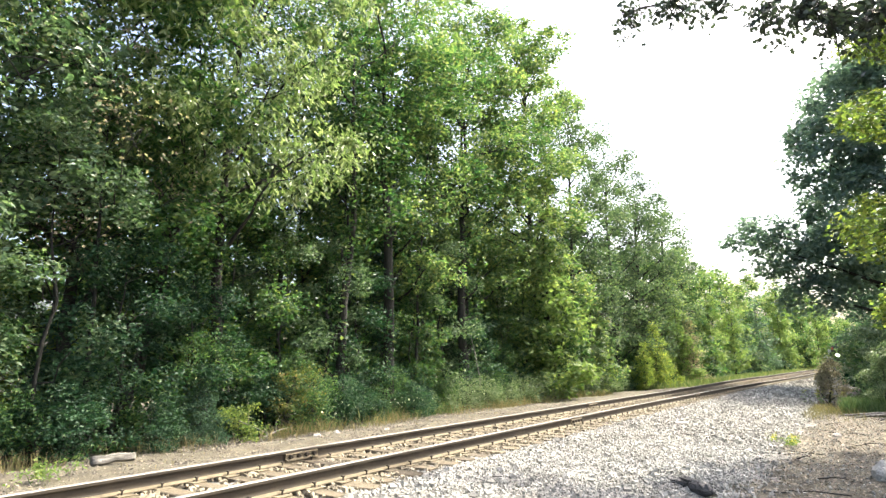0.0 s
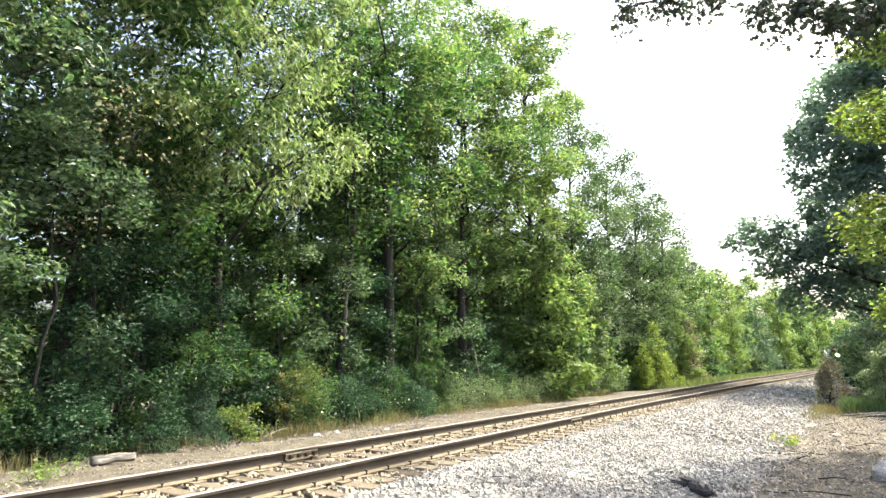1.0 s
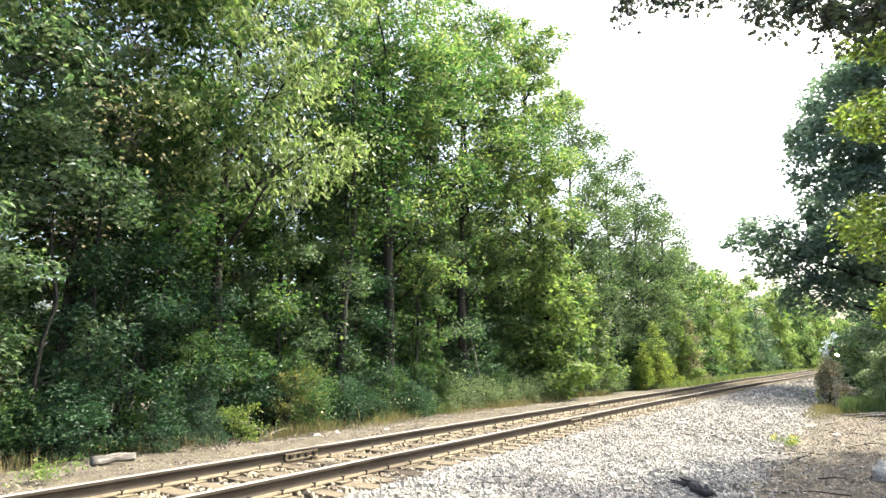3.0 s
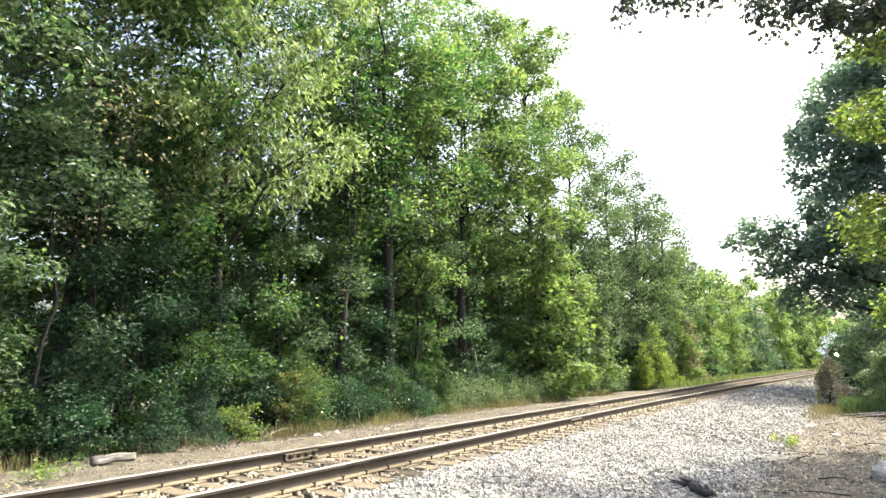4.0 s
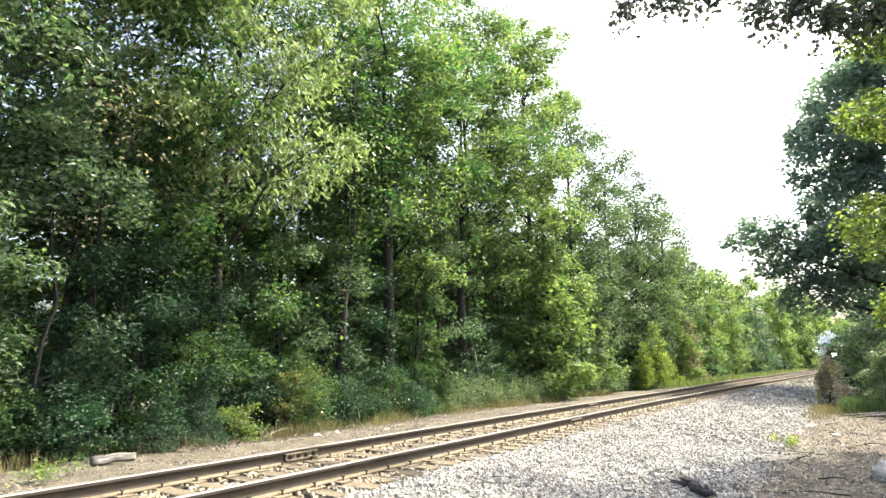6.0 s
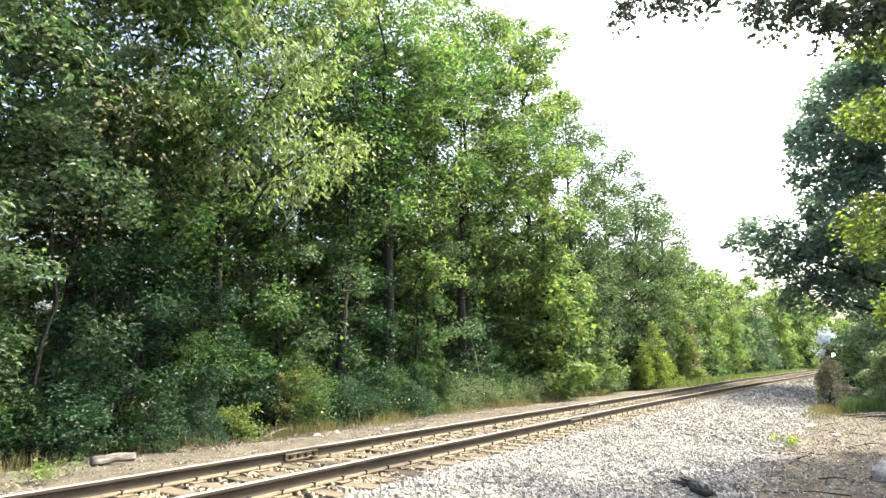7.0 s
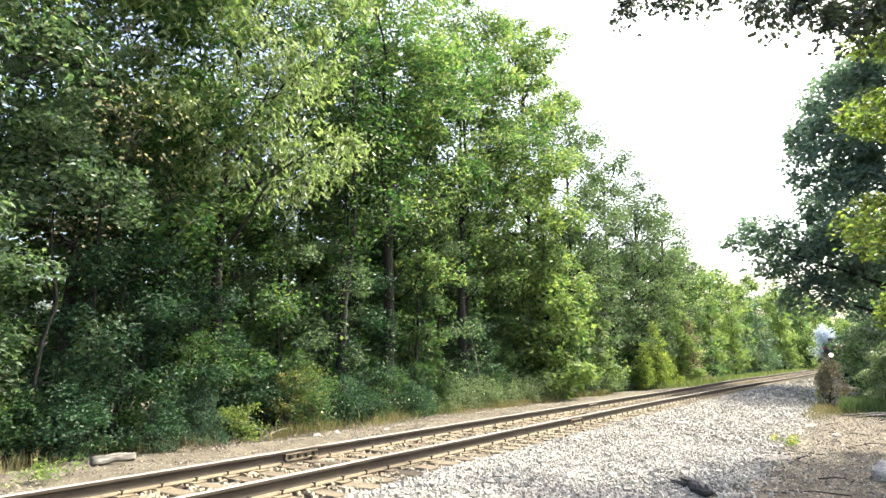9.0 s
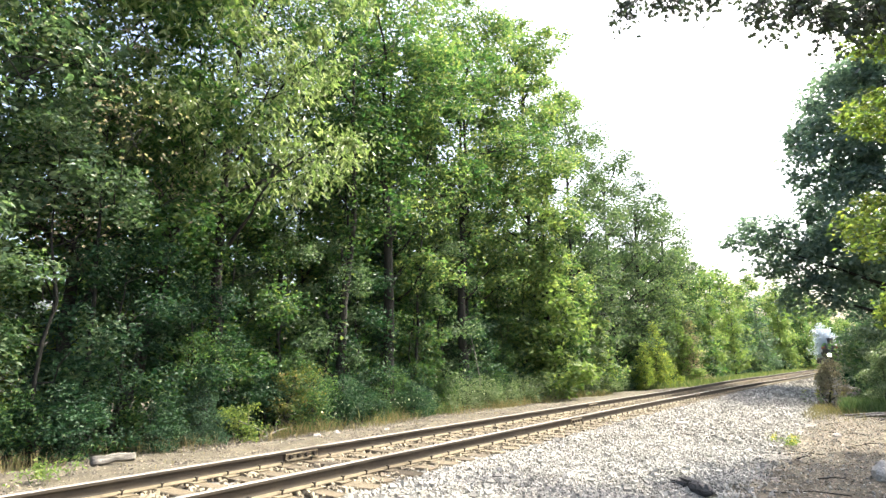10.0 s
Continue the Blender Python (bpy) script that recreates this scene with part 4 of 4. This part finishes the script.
# weathered branches lying under the near side trees
for x, y, L, a, r in ((5.0, 24.0, 2.6, 0.1, 0.05), (5.3, 23.2, 2.2, -0.25, 0.04), (5.6, 24.8, 2.0, 0.35, 0.045), (5.9, 22.2, 1.6, -0.1, 0.03)):
    p = wander(rng, np.zeros(3), np.array([math.cos(a) * L, math.sin(a) * L, 0.22]), 8, 0.05)
    st = new("fallen_branch", mesh_of("fallen_branch", *tube(p, np.linspace(r, r * 0.4, 8), 7), [BARK_PALE], smooth=True))
    st.location = (x, y, soil_height(x, y))
    tagged(st, "bare weathered grey branch lying on the ground", "branch", "fallen branches")


def flower_clump(x, y, h, n, label, flowers=True):
    t = thing("yellow_wildflower", Matrix.Translation((x, y, soil_height(x, y) - 0.01)), label, "wildflower", "yellow wildflowers")
    base = rng.normal(0, 1, (n, 3)) * [0.4 * h + 0.02, 0.4 * h + 0.02, 0]
    bits = [tube(np.stack([b, b * 1.3 + [0, 0, h * 0.6], b * 1.7 + [0, 0, h * k]]), [0.006, 0.005, 0.003], 4) for b, k in zip(base, rng.uniform(0.6, 1.1, n))]
    tagged(child("stems", mesh_of("stems", *join(bits), [GREEN_GRASS]), t), kind="stuff")
    pts = np.concatenate([b * 1.5 + rng.normal(0, 1, (26, 3)) * [0.07, 0.07, h * 0.22] + [0, 0, h * 0.55] for b in base])
    child("leaves", mesh_of("leaves", *leaves_at(rng, pts, 0.07), [LEAF_YELLOW]), t)
    if flowers:
        pts = np.concatenate([b * 1.7 + rng.normal(0, 1, (14, 3)) * [0.04, 0.04, 0.05] + [0, 0, h * 0.95] for b in base])
        child("blossoms", mesh_of("blossoms", *leaves_at(rng, pts, 0.045, 0.8), [FLOWER]), t)


flower_clump(4.02, 15.3, 0.16, 3, "low yellow wildflowers at the edge of the ballast")
flower_clump(4.12, 15.0, 0.12, 2, "low yellow wildflowers at the edge of the ballast")
flower_clump(4.35, 28.0, 0.6, 8, "yellow-green weeds beside the dry bush")
flower_clump(-4.05, 4.25, 0.3, 8, "yellow-green weed on the sandy shoulder", False)


# ---- rocks, logs and dead wood ----
def boulder(x, y, s, mat, label, sink=0.3, squash=(1, 1, 1), seed=1):
    bm = bmesh.new()
    bmesh.ops.create_icosphere(bm, subdivisions=3, radius=s)
    for v in bm.verts:
        k = noise.noise(v.co / s * 1.1 + Vector((seed * 7.1, 0, 0))) * 0.38 + noise.noise(v.co / s * 3.3 + Vector((0, seed * 3.7, 0))) * 0.12
        v.co = Vector([c * q for c, q in zip(v.co * (1 + k), squash)])
    me = bm_mesh("rock", bm, mat)
    ob = new("rock", me)
    ob.matrix_basis = pose(x, y, soil_height(x, y) + s * squash[2] * (1 - 2 * sink), 0, 0, seed * 50)
    return tagged(ob, label, "rock")


boulder(5.66, 11.7, 0.2, ROCK_PALE, "large pale rounded rock half sunk in the soil", 0.35, (1.15, 1, 0.95), 2)
boulder(1.76, 15.9, 0.13, ROCK_PALE, "pale stone larger than the ballast round it", 0.3, (1.4, 1, 0.6), 3)
boulder(3.52, 9.0, 0.085, ROCK, "dark grey rock lying on the ballast", 0.3, (1.0, 0.8, 0.7), 4)
boulder(3.42, 9.12, 0.07, ROCK, "dark grey rock lying on the ballast", 0.3, (1.2, 0.8, 0.7), 5)
for i, (x, y, s) in enumerate(((3.6, 13, 0.07), (2.9, 10.3, 0.06), (1.5, 20, 0.09), (3.3, 24, 0.1), (2.4, 12.2, 0.06), (4.9, 17.5, 0.08), (-4.3, 9.5, 0.07), (-4.0, 11.5, 0.06), (-4.6, 10.4, 0.08))):
    boulder(x, y, s, ROCK_PALE, "pale loose stone on the ground", 0.3, (1.2, 0.9, 0.65), 6 + i)


def log(a, b, r, mat, label, name="log", sides=12, wob=0.02, rough=0.05):
    a, b = np.array(a), np.array(b)
    p = wander(rng, np.zeros(3), b - a, 9, wob)
    rad = r * (1 + rng.normal(0, 0.015, 9)) * np.linspace(1, 0.82, 9)
    p = np.concatenate([p[:1], p, p[-1:]])
    rad = np.concatenate([[0.001], rad, [0.001]])
    v, f = tube(p, rad, sides)
    v += rng.normal(0, r * 0.03, v.shape)
    ridge = 1 + rng.normal(0, rough, sides)
    c = np.repeat(p, sides, 0)
    v = c + (v - c) * np.tile(ridge, len(p))[:, None]
    ob = new(name, mesh_of(name, v, f, [mat], smooth=True))
    ob.location = a
    return tagged(ob, label, name.replace("_", " "))


log((-4.82, 5.1, -0.28), (-4.78, 5.78, -0.28), 0.075, LOG_WOOD, "short weathered grey log on the sandy shoulder", sides=18, wob=0.006, rough=0.11)
def charred_wood(a, b, r, label, seed, tail=0.0):
    """A burnt stump of a branch: a knobbly body with a splintered end."""
    g = np.random.default_rng(seed)
    a, b = np.array(a), np.array(b)
    p = wander(g, np.zeros(3), b - a, 9, 0.006)
    rad = r * np.array([0.5, 0.95, 1.05, 0.9, 1.0, 1.08, 0.96, 0.85, 0.35])
    v, f = tube(np.concatenate([p[:1], p, p[-1:]]), np.concatenate([[0.002], rad, [0.002]]), 9)
    bits = [(v + g.normal(0, r * 0.09, v.shape), f)]
    for k in range(5 if tail else 0):
        q = p[0] + (p[0] - p[3]) / np.linalg.norm(p[0] - p[3]) * tail * g.uniform(0.5, 1.0) + g.normal(0, r * 0.7, 3) * [1, 1, 0.6] + [0, 0, r * 0.35]
        bits.append(tube(np.linspace(p[1] + g.normal(0, r * 0.3, 3), q, 4), [r * 0.5, r * 0.42, r * 0.3, 0.006], 5))
    ob = new("driftwood", mesh_of("driftwood", *join(bits), [ROCK]))
    ob.location = a
    tagged(ob, label, "driftwood")


charred_wood((3.44, 8.84, -0.42), (3.72, 8.58, -0.43), 0.085, "dark charred chunk of wood on the ballast", 4, 0.26)
charred_wood((3.18, 8.98, -0.43), (3.38, 8.9, -0.44), 0.04, "dark splintered wood beside the charred chunk", 5, 0.1)
dead = thing("dead_branch", Matrix.Translation((-5.5, 9.13, -0.34)), "bare pale dead branch fallen from the woods", "branch")
for pts, r in (([(0.05, -0.1, 0), (-0.05, 0.35, 0.09), (-0.11, 0.73, 0.13)], 0.022), ([(0, 0.1, 0.03), (-0.1, -0.1, 0.16), (-0.22, -0.31, 0.27), (-0.43, -0.56, 0.41), (-0.5, -0.8, 0.36)], 0.016),
               ([(-0.22, -0.31, 0.27), (-0.3, -0.25, 0.6), (-0.32, -0.3, 0.85)], 0.008), ([(-0.05, 0.35, 0.09), (-0.16, 0.4, 0.25), (-0.18, 0.55, 0.4)], 0.007)):
    child("limb", mesh_of("limb", *tube(np.array(pts), np.linspace(r, r * 0.4, len(pts)), 6), [BARK_PALE], smooth=True), dead)
log((-6.62, 20.35, -0.45), (-6.7, 19.85, 2.4), 0.03, BARK_PALE, "pale bare dead sapling leaning on a tree trunk", "dead_sapling", 6, 0.05)
for x, y, z0, z1, y2 in ((-7.6, 7.0, 2.0, 4.6, 9.6), (-8.3, 6.6, 3.4, 4.0, 8.8), (-7.2, 6.0, 5.2, 5.0, 8.6), (-7.5, 8.3, 5.6, 6.4, 6.6)):
    log((x, y, z0), (x - 0.5, y2, z1), 0.02, BARK_TWIG, "bare dead limb caught among the shaded trees", "dead_limb", 6, 0.12)

# ---- steam locomotive coming round the bend ----
engine = thing("steam_locomotive", Matrix(), "black steam locomotive with a lit headlight coming round the bend", "locomotive")


def cyl(name, r, depth, m, mat, parent, label="", r2=None, seg=28):
    bm = bmesh.new()
    bmesh.ops.create_cone(bm, cap_ends=True, segments=seg, radius1=r, radius2=r if r2 is None else r2, depth=depth, matrix=m)
    bmesh.ops.bevel(bm, geom=[e for e in bm.edges if e.calc_face_angle(0) > 1], offset=min(0.02, r * 0.2), segments=1, affect="EDGES")
    return part(name, bm, mat, parent, label, True)


def slab(name, size, at, mat, parent, label="", bevel=0.02):
    bm = box_bm(*size, bevel)
    bmesh.ops.translate(bm, verts=bm.verts, vec=at)
    return part(name, bm, mat, parent, label)


LIE = Matrix.Rotation(radians(90), 4, "X")


def along(y, z, x=0.0):
    return Matrix.Translation((x, y, z)) @ LIE


# the engine runs towards -y; its front is at y = 0
cyl("smokebox", 0.92, 1.9, along(1.15, 1.98), STEEL_BLACK, engine)
door = cyl("smokebox_door", 0.78, 0.12, along(0.16, 1.98), STEEL_BLACK, engine)
cyl("door_ring", 0.8, 0.05, along(0.2, 1.98), STEEL_SILVER, door)
lamp = cyl("headlight", 0.23, 0.42, along(-0.08, 1.6), STEEL_BLACK, engine)
cyl("lens", 0.2, 0.04, along(-0.3, 1.6), LAMP, lamp, "glowing round headlight lens")
cyl("boiler", 0.86, 6.2, along(5.2, 2.02), STEEL_BLACK, engine)
cyl("stack", 0.27, 0.85, Matrix.Translation((0, 1.1, 3.05)), STEEL_BLACK, engine, r2=0.34)
cyl("sand_dome", 0.38, 0.5, Matrix.Translation((0, 3.2, 3.35)), STEEL_BLACK, engine, r2=0.28)
cyl("steam_dome", 0.42, 0.62, Matrix.Translation((0, 5.2, 3.4)), STEEL_BLACK, engine, r2=0.3)
slab("cab", (2.9, 1.9, 2.2), (0, 9.0, 2.65), STEEL_BLACK, engine)
slab("cab_roof", (3.1, 2.4, 0.12), (0, 9.0, 3.82), STEEL_BLACK, engine)
slab("frame", (1.1, 9.6, 0.5), (0, 5.0, 1.05), STEEL_BLACK, engine)
slab("pilot_beam", (2.3, 0.3, 0.35), (0, 0.0, 0.95), STEEL_BLACK, engine)
for k in range(-4, 5):
    bm = bmesh.new()
    bmesh.ops.create_cube(bm, size=1, matrix=Matrix.Translation((k * 0.22, -0.45 + abs(k) * 0.05, 0.5)) @ Matrix.Rotation(radians(35), 4, "X") @ Matrix.Diagonal((0.07, 0.07, 0.95, 1)))
    part("pilot_bar", bm, STEEL_BLACK, engine)
for sx in (-1, 1):
    slab("running_board", (0.5, 7.0, 0.06), (sx * 1.15, 4.6, 1.75), STEEL_BLACK, engine)
    cyl("cylinder", 0.36, 1.1, along(1.1, 0.95, sx * 1.12), STEEL_BLACK, engine)
    slab("number_board", (0.36, 0.06, 0.3), (sx * 0.6, 0.05, 2.4), STEEL_RED, engine, "small red board on the smokebox")
    slab("flag", (0.3, 0.03, 0.36), (sx * 0.85, 0.0, 2.1), STEEL_SILVER, engine, "small white flag")
    rail_b = cyl("handrail", 0.03, 6.6, along(4.4, 2.75, sx * 0.98), STEEL_SILVER, engine, seg=8)
wheels = []
for y, r in ((0.9, 0.42), (2.9, 0.72), (4.5, 0.72), (6.1, 0.72), (8.6, 0.5)):
    for sx in (-1, 1):
        w = cyl("wheel", r, 0.13, Matrix.Rotation(radians(90), 4, "Y"), STEEL_BLACK, engine, seg=24)
        w.location = (sx * 0.75, y, r)
        slab("counterweight", (0.05, r * 0.8, r * 0.5), (sx * 0.08, 0, r * 0.45), STEEL_BLACK, w)
        wheels.append((w, sx * 0.75, y, r))
tender = slab("tender", (2.8, 6.0, 2.1), (0, 13.4, 2.0), STEEL_BLACK, engine, "black tender behind the cab")
slab("coal", (2.3, 3.4, 0.4), (0, 12.6, 3.15), STEEL_BLACK, tender, "heaped coal", 0.15)

# ---- steam ----
STEAM, nt, bsdf, out = material("steam")
tr = nt.nodes.new("ShaderNodeBsdfTranslucent")
bsdf.inputs["Base Color"].default_value, bsdf.inputs["Roughness"].default_value = (0.52, 0.59, 0.67, 1), 1.0
tr.inputs[0].default_value = (0.52, 0.59, 0.67, 1)
mx = nt.nodes.new("ShaderNodeMixShader")
nt.links.new(bsdf.outputs[0], mx.inputs[1])
nt.links.new(tr.outputs[0], mx.inputs[2])
nt.links.new(mx.outputs[0], out.inputs[0])
steam = thing("steam_cloud", Matrix(), "white steam drifting beside the locomotive", "steam")
rng = np.random.default_rng(61)
puffs = []
for i in range(34):
    s = rng.uniform(0.32, 0.6)
    pts = np.concatenate([c + rng.normal(0, s * 0.6, (62, 3)) for c in rng.normal(0, s * 0.6, (4, 3))])
    puffs.append(tagged(child("puff", mesh_of("puff", *leaves_at(rng, pts, 0.1, 0.9, 0.0, 0.2), [STEAM]), steam), kind="stuff"))


# ---- what moves ----
def motions():
    def engine_pose(y):
        return pose(float(rail_x(y + 4)) - GAUGE / 2 - 4 * math.tan(turn_at(y + 4)), y, float(grade(y)), 0, 0, -math.degrees(turn_at(y + 4)))

    way = [(0.0, 84.3), (1.5, 84.0), (2.7, 83.7), (3.8, 83.35), (4.5, 82.95), (5.7, 82.1), (6.8, 81.3), (8.0, 80.6), (9.0, 79.8), (10.0, 79.0)]
    walk(engine, [(t, engine_pose(y)) for t, y in way])
    for w, x, y0, r in wheels:
        rows = [(t, float(np.interp(t, [q[0] for q in way], [q[1] for q in way]))) for t in np.linspace(0, 10, 21).tolist()]
        walk(w, [(t, pose(x, y0, r, math.degrees((84.3 - y) / r))) for t, y in rows])
    # steam rises from the cylinders and drifts to the far side of the track
    r2 = np.random.default_rng(71)
    for i, p in enumerate(puffs):
        t0 = -1.6 + 0.3 * i
        side = r2.uniform(-0.7, 0.7)
        rows = []
        for t in (0.0, 1.0, 2.0, 3.0, 4.0, 5.0, 6.0, 7.0, 8.0, 9.0, 10.0):
            age = max(0.0, t - t0)
            y = float(np.interp(t, [q[0] for q in way], [q[1] for q in way]))
            e = engine_pose(y).translation
            out = 1 - math.exp(-age * 0.55)
            rows.append((t, pose(e.x + (-0.2 + side * 0.8 - 0.25 * (i % 3)) * out, y + 1.2 + 0.6 * out, 0.6 + 0.35 * (i % 2) + min(age * (0.5 + 0.1 * (i % 4)), 1.2 + 0.62 * (i % 5)), 0, 0, 12 * age)))
        walk(p, rows)
    # the hanging branches sway and lift a little
    sway = [(0.0, 0, 0), (0.5, -0.3, 0.5), (1.0, -0.9, 0.6), (1.5, -0.5, 0.9), (2.0, -0.6, 1.25), (2.7, -1.4, 1.6), (4.0, -1.2, 1.6), (5.0, -1.3, 1.5), (5.7, -1.6, 1.15), (7.0, -1.8, 1.1), (8.0, -2.0, 1.3), (9.0, -1.4, 1.3), (10.0, -1.5, 1.15)]
    for k, b in enumerate(branch_parts):
        g = (1.0, 0.8, 0.65)[k]
        walk(b, [(t, Matrix.Translation(ROOT + Vector((a * 0.073 * g, 0, 0))) @ pose(0, 0, 0, a * 0.3 * g, c * g * 1.25, 0)) for t, a, c in sway])
    # crowns lean with the breeze
    breeze = [(0.0, 0.0), (1.0, 0.1), (2.0, 0.22), (2.7, 0.2), (4.0, 0.0), (5.0, -0.2), (5.7, -0.35), (7.0, -0.55), (8.0, -0.55), (9.0, -0.7), (10.0, -0.7)]
    for t0, g in ((front_trees[6], 0.5), (front_trees[7], 0.9), (front_trees[8], 0.8), (front_trees[4], 0.35), (front_trees[5], 0.4), (gold, -0.7)):
        at, turn = t0.matrix_basis.translation.copy(), t0.matrix_basis.to_euler().z
        walk(t0, [(t, Matrix.Translation(at) @ pose(0, 0, 0, 0, a * g, math.degrees(turn))) for t, a in breeze])


motions()
